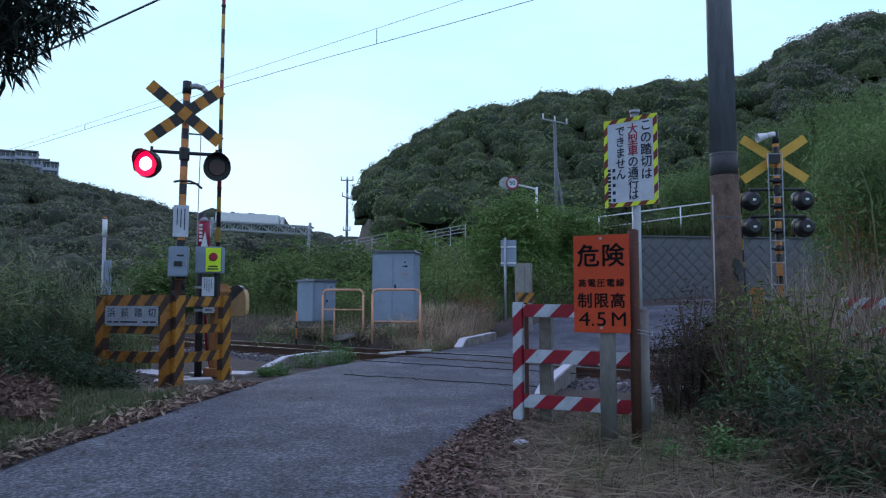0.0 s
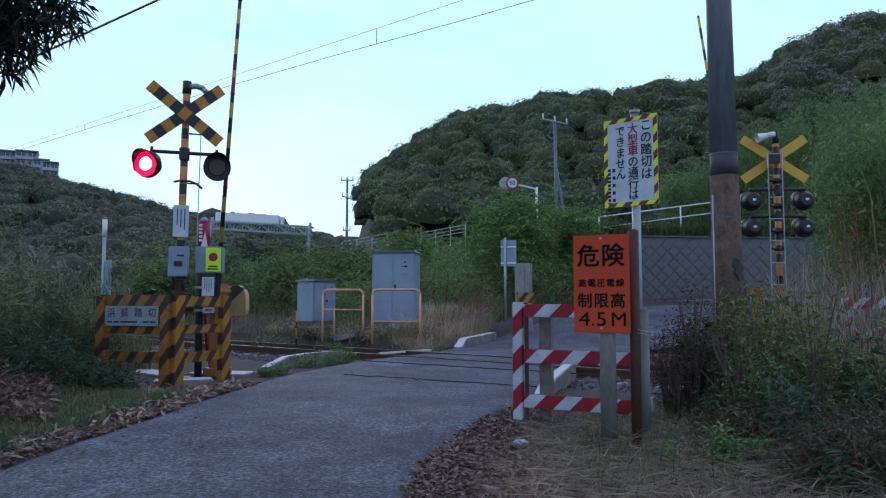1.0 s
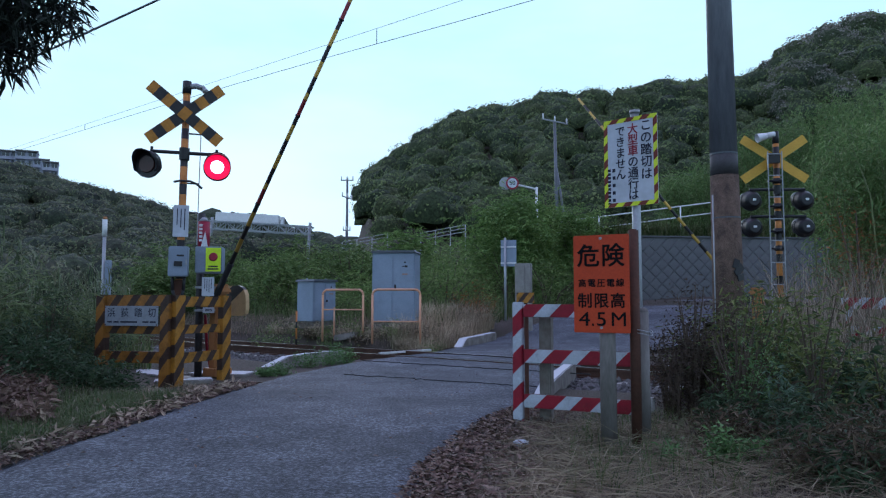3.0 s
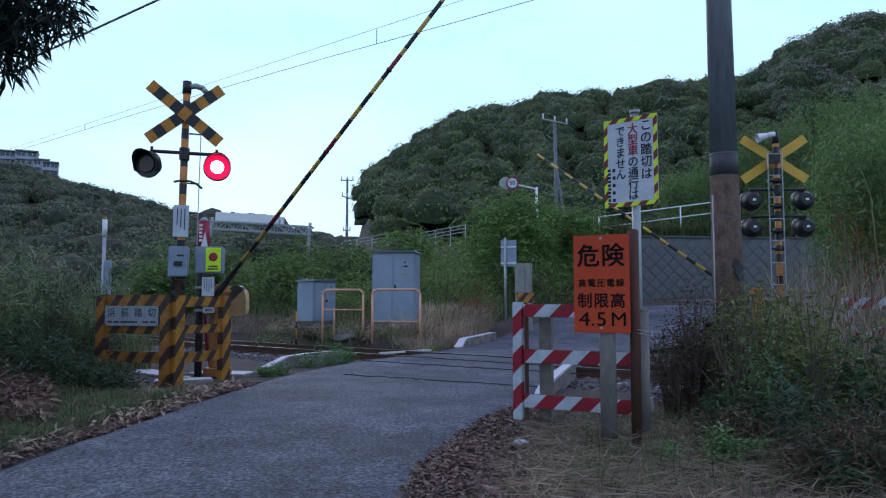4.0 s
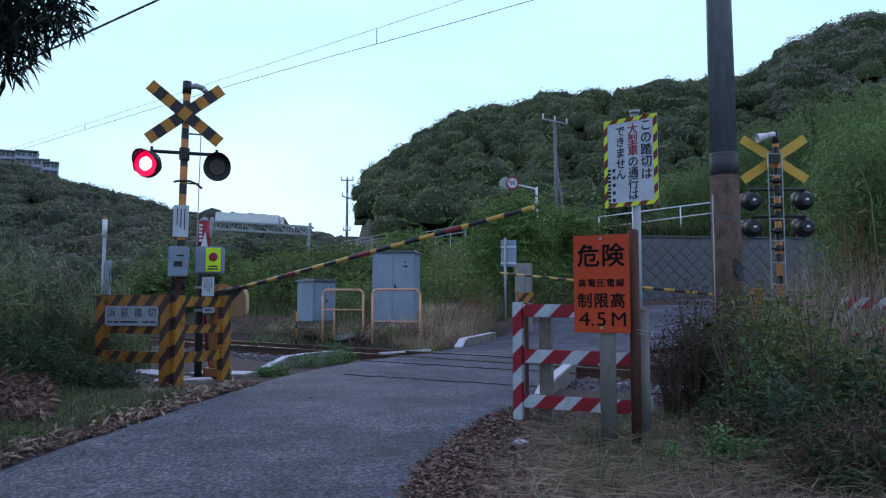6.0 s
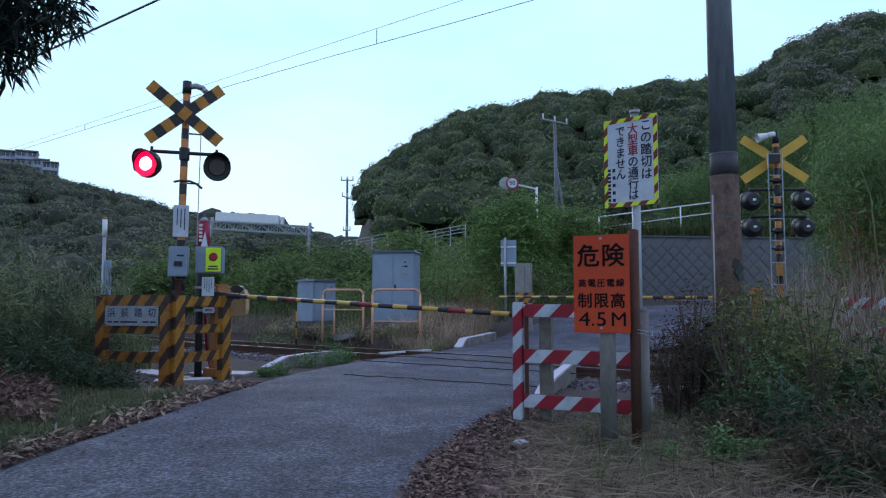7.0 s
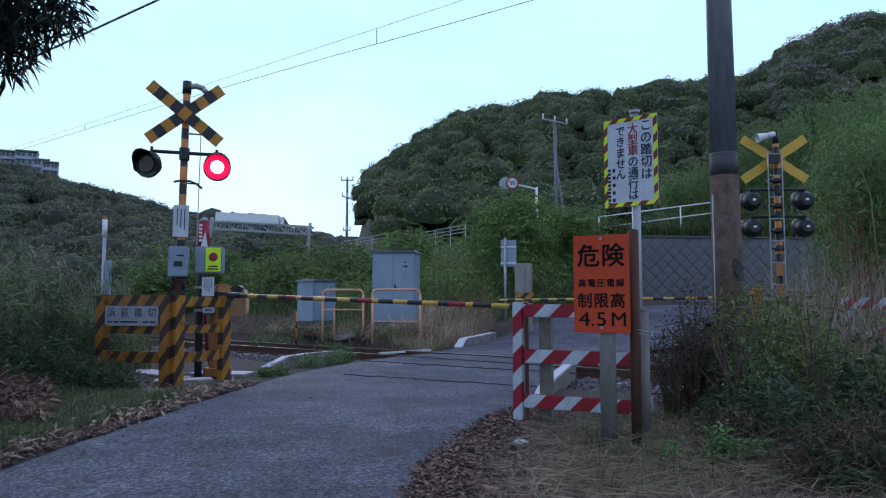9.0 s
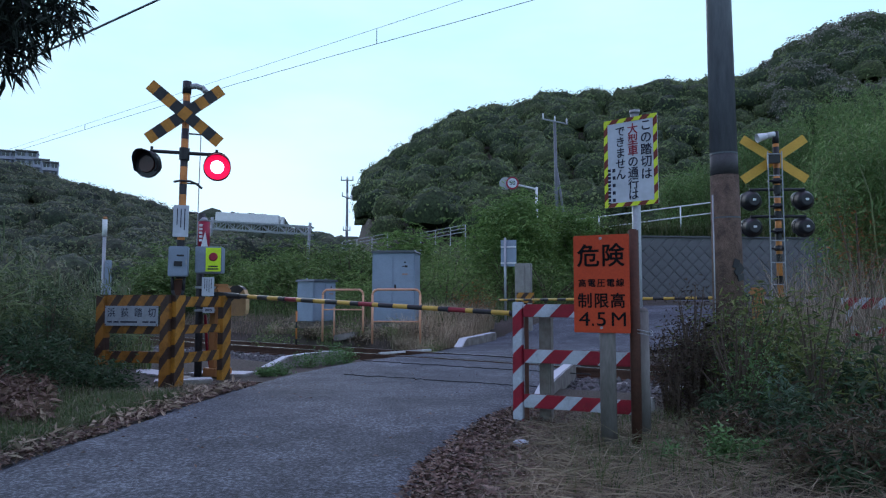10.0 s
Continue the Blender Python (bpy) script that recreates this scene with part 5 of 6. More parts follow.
M["stem"] = worn("brown_stems", (0.10, 0.075, 0.055), None, 0.85, 0, 40, 5)
M["culm"] = worn("green_bamboo_culms", (0.13, 0.16, 0.06), (0.10, 0.10, 0.06), 0.5, 0, 20, 2)

XL = [p[0] for p in ROAD_LEFT]
YL = [p[1] for p in ROAD_LEFT]
XR = [p[0] for p in ROAD_RIGHT]
YR = [p[1] for p in ROAD_RIGHT]


def off_road(x, y, gap=0.1):
    """True where a place is clear of the lane."""
    return (x < np.interp(y, YL, XL) - gap) | (x > np.interp(y, YR, XR) + gap)


def v_of(x, y):
    return x * E_V.x + y * E_V.y


def u_of(x, y):
    return x * E_U.x + y * E_U.y


def canopy(rng, pts, radius, per, leaf, squash=0.85, ruffle=0.28):
    """Leaf clumps over domes: they lie along the dome, so its top faces the sky."""
    n = len(pts)
    d = rng.normal(size=(n, per, 3))
    d /= np.linalg.norm(d, axis=2, keepdims=True)
    d[..., 2] = np.where(d[..., 2] < -0.35, -d[..., 2], d[..., 2])
    ph = rng.uniform(0, 6.28, (n, 1, 3))
    lump = 1 + 0.20 * np.sin(d[..., 0] * 6 + ph[..., 0]) * np.sin(d[..., 1] * 6 + ph[..., 1]) + 0.12 * np.sin(d[..., 2] * 9 + ph[..., 2]) + rng.normal(0, 0.05, (n, per))
    c = (pts[:, None, :] + d * (radius[:, None] * lump)[..., None] * np.array([1, 1, squash])).reshape(-1, 3)
    nor = (d + rng.normal(0, ruffle, d.shape)).reshape(-1, 3)
    nor /= np.linalg.norm(nor, axis=1, keepdims=True)
    t = np.cross(nor, rng.normal(size=nor.shape))
    t /= np.linalg.norm(t, axis=1, keepdims=True)
    b = np.cross(nor, t)
    s = (np.repeat(radius / radius.mean(), per) * leaf * rng.uniform(0.55, 1.4, n * per))[:, None]
    v = np.stack([c - t * s * 0.5, c + b * s * 0.38 - nor * s * 0.15, c + t * s * 0.55 - nor * s * 0.1, c - b * s * 0.36 - nor * s * 0.15], 1).reshape(-1, 3)
    f = np.arange(4 * n * per).reshape(-1, 4)
    return v, np.stack([f[:, [0, 1, 2]], f[:, [0, 2, 3]]], 1).reshape(-1, 3)


def jittered(rng, x0, x1, y0, y1, step):
    gx, gy = np.meshgrid(np.arange(x0, x1, step), np.arange(y0, y1, step))
    p = np.stack([gx.ravel(), gy.ravel()], 1)
    return p + rng.uniform(-0.45, 0.45, p.shape) * step


def crown_mass(rng, pts, radius, squash=0.9):
    """Lumpy closed crowns under the leaves."""
    bm = bmesh.new()
    bmesh.ops.create_icosphere(bm, subdivisions=2, radius=1)
    bv = np.array([v.co[:] for v in bm.verts])
    bf = np.array([[v.index for v in f.verts] for f in bm.faces])
    bm.free()
    n = len(pts)
    ph = rng.uniform(0, 6.28, (n, 1, 6))
    x, y, z = bv[None, :, 0], bv[None, :, 1], bv[None, :, 2]
    lump = 1 + 0.14 * np.sin(x * 4 + ph[..., 0]) * np.sin(y * 4 + ph[..., 1]) + 0.10 * np.sin(z * 6 + ph[..., 2]) * np.sin(x * 7 + ph[..., 3]) + 0.07 * np.sin(y * 11 + ph[..., 4]) * np.sin(z * 11 + ph[..., 5])
    lump = lump + rng.normal(0, 0.035, lump.shape)
    v = bv[None] * (lump * radius[:, None])[..., None] * np.array([1, 1, squash]) + pts[:, None, :]
    keep = bv[bf].mean(1)[:, 2] > -0.45
    f = bf[keep][None] + (np.arange(n) * len(bv))[:, None, None]
    return v.reshape(-1, 3), f.reshape(-1, 3)


def crown_skin(name, cols, fine):
    """Closed foliage: clumps at two scales, each crown with its own tint."""
    m, n, l, b = nodes_of(name, 0.75, 0.0, 0.15)
    g = n.new("ShaderNodeNewGeometry")
    c = ramp(n, l, g.outputs["Random Per Island"], [(i / (len(cols) - 1), c) for i, c in enumerate(cols)])
    vec = n.new("ShaderNodeTexCoord").outputs["Object"]
    f1 = noise_fac(n, l, vec, fine, 6, 0.75)
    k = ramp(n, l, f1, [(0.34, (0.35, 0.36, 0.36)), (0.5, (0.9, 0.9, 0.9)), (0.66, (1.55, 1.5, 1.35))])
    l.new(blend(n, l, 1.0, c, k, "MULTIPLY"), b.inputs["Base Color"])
    bump(n, l, b, f1, 1.0, 0.5)
    return m


lt("grey_twigs", (0.14, 0.14, 0.135), (0.22, 0.21, 0.205), (0.30, 0.285, 0.28), (0.11, 0.125, 0.09))
# darker than the sprays above: shade between leaves is put into the colour
M["hill_crown"] = crown_skin("evergreen_crown_shade_core", [(0.035, 0.052, 0.030), (0.064, 0.088, 0.040), (0.045, 0.064, 0.036), (0.080, 0.100, 0.044), (0.052, 0.074, 0.042)], 2.8)
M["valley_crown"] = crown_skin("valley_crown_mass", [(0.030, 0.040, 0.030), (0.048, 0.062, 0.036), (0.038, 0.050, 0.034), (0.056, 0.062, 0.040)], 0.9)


def woods():
    rng = np.random.default_rng(11)
    p = jittered(rng, -32, 130, 56, 172, 3.3)
    ratio = p[:, 0] / p[:, 1]
    z = lie(p[:, 0], p[:, 1])
    ok = (ratio > -0.112) & (ratio < 0.68) & (z > 5.5)
    p, z, ratio = p[ok], z[ok], ratio[ok]
    r = rng.uniform(1.3, 2.5, len(p)) * (1 + 0.2 * (p[:, 1] > 110))
    c = np.column_stack([p, z + 0.4 + r * 0.6 + rng.uniform(-0.4, 1.2, len(p))])
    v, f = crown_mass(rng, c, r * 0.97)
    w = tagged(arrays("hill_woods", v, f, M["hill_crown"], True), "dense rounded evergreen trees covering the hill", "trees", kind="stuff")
    # grey, half-bare crowns on the high shoulder
    bare = (ratio > 0.455) & (z > 24) & (rng.uniform(0, 1, len(p)) < 0.42)
    v, f = canopy(rng, c[~bare], r[~bare] * 1.03, 400, 0.28, 0.85, 0.2)
    arrays("leaf_sprays", v, f, M["evergreen_leaves"]).parent = w
    v, f = canopy(rng, c[bare], r[bare] * 1.05, 430, 0.30, 0.95, 0.5)
    arrays("bare_twigs", v, f, M["grey_twigs"]).parent = w
    p = jittered(rng, -180, -22, 70, 235, 4.8)
    ratio = p[:, 0] / p[:, 1]
    z = lie(p[:, 0], p[:, 1])
    ok = (ratio > -0.72) & (ratio < -0.13) & (z > 1.0)
    p, z = p[ok], z[ok]
    r = rng.uniform(1.9, 3.6, len(p))
    c = np.column_stack([p, z + 0.4 + r * 0.35])
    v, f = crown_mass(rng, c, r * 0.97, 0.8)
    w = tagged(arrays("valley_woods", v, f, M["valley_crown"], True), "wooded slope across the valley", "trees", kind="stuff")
    v, f = canopy(rng, c, r * 1.03, 360, 0.34, 0.8, 0.16)
    arrays("leaf_sprays", v, f, M["valley_leaves"]).parent = w
    p = jittered(rng, -420, 20, 470, 700, 17)
    z = lie(p[:, 0], p[:, 1])
    r = rng.uniform(7, 13, len(p))
    v, f = crown_mass(rng, np.column_stack([p, z + 1]), r)
    tagged(arrays("distant_woods", v, f, M["valley_crown"], True), "far wooded ridge", "trees", kind="stuff")


woods()


def shrub(name, label, category, x, y, spread, height, rng, mat, n=900, leaf=(0.11, 0.045), stems=7, droop=0.2, up=0.2, group=""):
    """A bush: leaning stems with leaves gathered in clumps round their ends."""
    base = Vector((x, y, float(lie(x, y))))
    t = thing(name, label, category, Matrix.Translation(base), group)
    bm = bmesh.new()
    tips = []
    for i in range(stems):
        a = rng.uniform(0, 6.283)
        d = spread * math.sqrt(rng.uniform(0.02, 1))
        h = height * rng.uniform(0.55, 1.0) * (1 - 0.35 * (d / spread) ** 2)
        q = Vector((d * math.cos(a), d * math.sin(a), h))
        m = Vector((q.x * 0.35, q.y * 0.35, h * 0.55))
        rod(bm, (q.x * 0.1, q.y * 0.1, -0.1), m, 0.012 * height, 0.008 * height, seg=5, caps=False)
        rod(bm, m, q, 0.008 * height, 0.003 * height, seg=5, caps=False)
        tips += [q, m.lerp(q, 0.55), m.lerp(q, 0.1), m * 0.45]
    tagged(part("stem_tangle", bm, M["stem"], t), kind="stuff")
    tp = np.array(tips)
    pick = rng.integers(0, len(tp), n)
    r = spread * 0.34
    c = tp[pick] + rng.normal(0, 1, (n, 3)) * np.array([r, r, r * 0.8])
    c[:, 2] = np.maximum(c[:, 2], 0.02)
    v, f = leaves(rng, c, leaf[0], leaf[1], droop, 0.45, up)
    ob = arrays("foliage", v, f, mat)
    ob.parent = t
    return t


def thickets():
    rng = np.random.default_rng(5)
    # overgrown ground behind the line
    p = jittered(rng, -26, 7, 17, 46, 1.75)
    x, y = p[:, 0], p[:, 1]
    ok = (x < np.interp(y, YL, XL) - 1.3) & (v_of(x, y) > 14.6) & (x / y > -0.42) & ~((x > -4.4) & (y < 20.3)) & ~((x > -0.8) & (y < 21.5))
    for x, y in p[ok]:
        h = rng.uniform(1.2, 2.1) + 0.036 * (y - 18) + (0.7 if x > -6 and y > 24 else 0)
        shrub("shrub", "leafy green bush on the overgrown bank", "shrub", x, y, rng.uniform(0.9, 1.35), h, rng, M["bank_leaves"], 950, (0.26, 0.028), 8, 0.45, 0.35, group="bank bushes")
    # weeds at the near side of the line
    p = jittered(rng, -13, -3.9, 8.6, 17.5, 0.95)
    x, y = p[:, 0], p[:, 1]
    ok = (v_of(x, y) < 8.7) & (x / y < -0.44) & (x / y > -0.72) & ~((x > -5.6) & (y < 10.9))
    for x, y in p[ok]:
        shrub("weed_clump", "dark green weeds beside the track", "weeds", x, y, rng.uniform(0.5, 0.85), rng.uniform(0.75, 1.35), rng, M["weed_leaves" if rng.uniform() < 0.3 else "reed_green"], 760, (0.20, 0.022), 9, 0.5, 0.45, group="trackside weeds")
    for x, y, h in ((-4.25, 9.05, 0.26), (-4.55, 8.95, 0.36), (-4.0, 9.0, 0.20), (-4.95, 9.2, 0.62), (-5.25, 9.7, 0.95), (-5.1, 8.8, 0.6), (-5.5, 10.3, 1.1), (-5.0, 10.6, 0.8), (-4.35, 8.25, 0.34), (-4.15, 8.6, 0.30), (-4.65, 8.1, 0.45), (-4.75, 8.5, 0.55), (-4.5, 7.75, 0.28), (-5.0, 8.0, 0.6)):
        shrub("weed_clump", "dark weeds growing over the fence foot", "weeds", x, y, 0.32, h, rng, M["weed_leaves"], 520, (0.10, 0.024), 8, 0.3, 0.3, "trackside weeds")


thickets()


def leafy_tree(x, y, height, spread, label, seed, n, mat, leaf):
    rng = np.random.default_rng(seed)
    base = Vector((x, y, float(lie(x, y))))
    t = thing("tree", label, "tree", Matrix.Translation(base))
    bm = bmesh.new()
    ends = []
    rod(bm, (0, 0, -0.2), (0.1, 0, height * 0.45), 0.13, 0.08, seg=10)
    for i in range(26):
        a, s = rng.uniform(0, 6.283), rng.uniform(0.3, 1.0)
        h = height * rng.uniform(0.25, 1.0)
        k = math.sqrt(max(0.05, 1 - (h / height - 0.45) ** 2 / 0.34))
        q = Vector((spread * s * k * math.cos(a), spread * s * k * math.sin(a), h))
        st = Vector((0.1, 0, height * rng.uniform(0.15, 0.45)))
        rod(bm, st, q, 0.035, 0.01, seg=6, caps=False)
        ends += [q, st.lerp(q, 0.7)]
    part("trunk", bm, M["bark"], t)
    # feathery sprays: rows of leaflets along drooping twigs
    e = np.array(ends)
    ns = n // 14
    root = e[rng.integers(0, len(e), ns)] + rng.normal(0, spread * 0.17, (ns, 3))
    az = rng.uniform(0, 6.283, ns)
    way = np.stack([np.cos(az), np.sin(az), rng.normal(0.05, 0.3, ns)], 1)
    k = np.linspace(0, 1, 14)
    c = root[:, None, :] + way[:, None, :] * (k * 0.62)[None, :, None] - np.array([0, 0, 1.0]) * (k ** 2 * 0.22)[None, :, None]
    v, f = leaves(rng, c.reshape(-1, 3), leaf[0], leaf[1], 0.2, 0.75)
    ob = arrays("crown", v, f, mat)
    ob.parent = t


leafy_tree(2.75, 28.2, 4.1, 2.4, "bright green feathery-leaved tree on the bank", 21, 26000, M["tree_leaves"], (0.17, 0.06))
leafy_tree(5.4, 29.6, 3.6, 1.6, "green feathery-leaved tree beside the upper road", 22, 15000, M["tree_leaves"], (0.17, 0.06))
leafy_tree(-1.6, 33.0, 3.2, 1.8, "low green tree at the wood's foot", 23, 11000, M["tree_leaves"], (0.18, 0.07))


for bx, by, bh, bs, sd in ((-8.3, 27.0, 2.5, 1.7, 71), (-5.6, 25.0, 2.0, 1.5, 72), (-11.2, 29.5, 2.9, 2.0, 73), (-3.2, 26.5, 2.3, 1.6, 74), (-7.0, 31.5, 2.8, 2.0, 75), (-9.6, 24.6, 1.8, 1.4, 76), (-4.6, 30.5, 2.6, 1.8, 77)):
    leafy_tree(bx, by, bh, bs, "rounded green bushy tree on the overgrown bank", sd, 4600, M["bush_tree_leaves"], (0.20, 0.075))


def bamboo(x, y, height, seed, label, n=26, spread=1.3):
    rng = np.random.default_rng(seed)
    base = Vector((x, y, float(lie(x, y))))
    t = thing("bamboo_clump", label, "bamboo", Matrix.Translation(base), "bamboo thicket")
    bm = bmesh.new()
    pts = []
    for i in range(n):
        a, d = rng.uniform(0, 6.283), spread * math.sqrt(rng.uniform(0, 1))
        p0 = Vector((d * math.cos(a), d * math.sin(a), -0.1))
        h = height * rng.uniform(0.7, 1.05)
        p1 = p0 + Vector((rng.normal(0, 0.2), rng.normal(0, 0.2), h * 0.65))
        p2 = p1 + Vector((rng.normal(0, 0.4), rng.normal(0, 0.4), h * 0.35))
        rod(bm, p0, p1, 0.022, 0.016, seg=6, caps=False)
        rod(bm, p1, p2, 0.016, 0.004, seg=6, caps=False)
        pts += [p0.lerp(p1, s) for s in (0.5, 0.7, 0.9)] + [p1.lerp(p2, s) for s in (0.1, 0.3, 0.5, 0.7, 0.9)]
    tagged(part("culm_tangle", bm, M["culm"], t), kind="stuff")
    e = np.array(pts)
    k = n * 230
    c = e[rng.integers(0, len(e), k)] + rng.normal(0, 1, (k, 3)) * np.array([0.28, 0.28, 0.22])
    v, f = leaves(rng, c, 0.19, 0.038, 0.35, 0.4, -0.1)
    ob = arrays("foliage", v, f, M["bamboo_leaves"])
    ob.parent = t


def bamboos():
    rng = np.random.default_rng(8)
    k = 0
    for y in (17.0, 19.0, 21.0):
        for s in (0.615, 0.665, 0.715):
            bamboo(s * y + rng.uniform(-0.3, 0.3), y + rng.uniform(-0.5, 0.5), 5.0 + 8.0 * (s - 0.6) + rng.uniform(-0.3, 0.4), 40 + k, "tall green bamboo and brush thicket")
            k += 1
    # rising to the east above the wall
    for s, h in ((0.335, 3.4), (0.375, 3.9), (0.415, 4.6), (0.455, 5.3), (0.495, 5.9), (0.535, 6.4), (0.575, 6.8), (0.62, 7.0)):
        y = 33.4 + rng.uniform(-0.4, 0.6)
        bamboo(s * y, y, h, 60 + k, "green bamboo above the retaining wall", 26, 1.1)
        k += 1


bamboos()


def near_weeds():
    """Tall weeds round the pole, in front of the track: several kinds, some dried."""
    rng = np.random.default_rng(14)
    p = jittered(rng, 1.9, 7.6, 6.0, 9.8, 0.55)
    x, y = p[:, 0], p[:, 1]
    s = x / y
    ok = (s > 0.335) & (s < 0.66) & ~((s < 0.37) & (y < 6.8)) & (v_of(x, y) < 8.9)
    kinds = (("tall green weeds crowding the pole", "mugwort_leaves", (0.105, 0.028), 460), ("pale feathery green weeds by the track", "shrub_leaves", (0.055, 0.016), 800), ("broad-leaved green weeds among straw", "weed_leaves", (0.12, 0.045), 420), ("half-dried brown weeds with bare stalks", "dry_weed", (0.05, 0.014), 330))
    for x, y in p[ok]:
        s = x / y
        h = (0.95 + 0.52 * sstep(0.37, 0.41, s) - 0.38 * sstep(0.48, 0.53, s)) * rng.uniform(0.62, 1.12)
        k = int(rng.choice(4, p=(0.22, 0.06, 0.22, 0.50)) if s > 0.47 else rng.choice(4, p=(0.50, 0.20, 0.16, 0.14)) if s > 0.385 else rng.choice(4, p=(0.35, 0.1, 0.05, 0.5)))
        label, mat, leaf, n = kinds[k]
        shrub("weed_clump", label, "weeds", x, y, rng.uniform(0.26, 0.45), h, rng, M[mat], n, leaf, 10, 0.3, 0.45, "tall weeds")
    # pale dead stalks further back
    n = 1300
    y = rng.uniform(9.0, 16, n)
    x = y * rng.uniform(0.455, 0.66, n)
    v, f = blades(rng, np.column_stack([x, y, lie(x, y)]), 1.95, 0.018, 0.30)
    tagged(arrays("dry_stalks", v, f, M["straw_blades"]), "tall pale dead grass stalks", "grass", kind="stuff")
    for x, y, h in ((3.45, 7.7, 1.4), (3.65, 8.1, 1.5), (3.9, 8.3, 1.45), (4.15, 8.05, 1.35), (3.2, 7.9, 1.25), (3.55, 8.5, 1.5)):
        shrub("weed_clump", "tall leafy weeds before the pole foot", "weeds", x, y, 0.42, h, rng, M["mugwort_leaves"], 620, (0.110, 0.030), 11, 0.3, 0.4, "tall weeds")
    # dead plants by the fence end
    for x, y, h in ((2.36, 6.9, 1.30), (2.46, 7.15, 1.45), (2.62, 7.0, 1.30), (2.25, 7.3, 1.1), (2.18, 6.8, 0.9)):
        shrub("weed_clump", "dead dark brown weed with bare twigs", "weeds", x, y, 0.26, h, rng, M["dead_weed"], 900, (0.05, 0.018), 14, 0.2, 0.4, "tall weeds")
    # low dark growth in the straw
    for i in range(60):
        y = rng.uniform(4.2, 6.4)
        x = y * rng.uniform(0.37, 0.66)
        if y > 5.3 or x / y > 0.49:
            shrub("weed_clump", "low dark green weeds in dry grass", "weeds", x, y, rng.uniform(0.16, 0.32), rng.uniform(0.18, 0.45), rng, M["weed_leaves" if i % 3 else "dry_weed"], 330, (0.09, 0.018), 7, 0.3, 0.4, "low weeds")
    # this bush's orange includes the far lamps' red glow, put into the leaf colour
    shrub("shrub", "bush with dying leaves, rust and red lamp glow in their orange", "shrub", 9.35, 16.2, 0.75, 3.9, rng, M["rusty_and_lamplit_leaves"], 1500, (0.13, 0.03), 10, 0.3, 0.2)
    shrub("shrub", "low bush with dying leaves, rust and red lamp glow in their orange", "shrub", 0.85, 19.7, 0.5, 1.15, rng, M["rusty_and_lamplit_leaves"], 700, (0.10, 0.03), 8, 0.3, 0.2)
    # growth at the cabinets' feet
    for x, y, h, k in ((-1.9, 17.1, 0.42, "dry_weed"), (-2.8, 17.8, 0.5, "bank_leaves"), (-0.35, 17.2, 0.5, "dry_weed"), (-3.95, 18.2, 0.6, "bank_leaves"), (-1.2, 17.3, 0.3, "bank_leaves"), (-3.3, 18.35, 0.4, "dry_weed"), (-0.75, 17.25, 0.36, "straw_blades"), (-2.3, 18.3, 0.6, "bank_leaves"), (-4.6, 18.6, 0.7, "bank_leaves")):
        shrub("weed_clump", "scrubby weeds at the foot of the cabinets", "weeds", x, y, 0.34, h, rng, M[k], 420, (0.09, 0.022), 8, 0.3, 0.4, "cabinet weeds")
    # tufts along the edge of the terrace
    for i in range(16):
        x = -4.6 + i * 0.29 + rng.uniform(-0.1, 0.1)
        y = (12.2 + rng.uniform(0.0, 0.35) - x * E_V.x) / E_V.y
        shrub("weed_clump", "dry scrubby tuft on the terrace edge", "weeds", x, y, 0.26, rng.uniform(0.22, 0.42), rng, M["pale_straw" if i % 3 else "bank_leaves"], 260, (0.13, 0.012), 8, 0.35, 0.5, "cabinet weeds")
    # kerb weeds
    for x, y, sp, h in ((-2.25, 12.2, 0.24, 0.24), (-1.95, 12.55, 0.22, 0.22), (-1.72, 13.0, 0.22, 0.25), (-1.95, 13.35, 0.14, 0.42), (-2.45, 10.95, 0.2, 0.14), (-2.6, 10.75, 0.12, 0.1)):
        shrub("weed_clump", "fresh green weeds growing along the kerb", "weeds", x, y, sp, h, rng, M["shrub_leaves"], 420, (0.07, 0.018), 9, 0.25, 0.5, "kerb weeds")
    shrub("weed_clump", "grey-green feathery weed standing in dark growth", "weeds", 2.78, 5.95, 0.16, 0.62, rng, M["glaucous_leaves"], 330, (0.10, 0.022), 8, 0.35, 0.3, "tall weeds")
    shrub("weed_clump", "bright yellow-green clump of fresh leaves", "weeds", 1.92, 5.0, 0.13, 0.26, rng, M["shrub_leaves"], 420, (0.055, 0.022), 9, 0.2, 0.4, "seedlings")
    # fresh seedlings in the straw
    for x, y in ((1.95, 4.95), (2.15, 5.05), (2.55, 5.2), (1.62, 5.15), (3.0, 5.6), (2.3, 5.7)):
        shrub("weed_clump", "small bright green seedling in the straw", "weeds", x, y, 0.12, 0.16, rng, M["shrub_leaves"], 130, (0.06, 0.02), 6, 0.2, 0.4, "seedlings")


lt("mugwort_leaves", (0.056, 0.080, 0.026), (0.112, 0.142, 0.046), (0.200, 0.222, 0.082), (0.070, 0.090, 0.041))
lt("glaucous_leaves", (0.13, 0.19, 0.15), (0.19, 0.26, 0.20), (0.10, 0.15, 0.11))
lt("dead_weed", (0.030, 0.022, 0.020), (0.055, 0.040, 0.034), (0.085, 0.062, 0.048))
lt("dry_weed", (0.050, 0.035, 0.030), (0.085, 0.060, 0.045), (0.13, 0.095, 0.065), (0.06, 0.06, 0.035))
near_weeds()


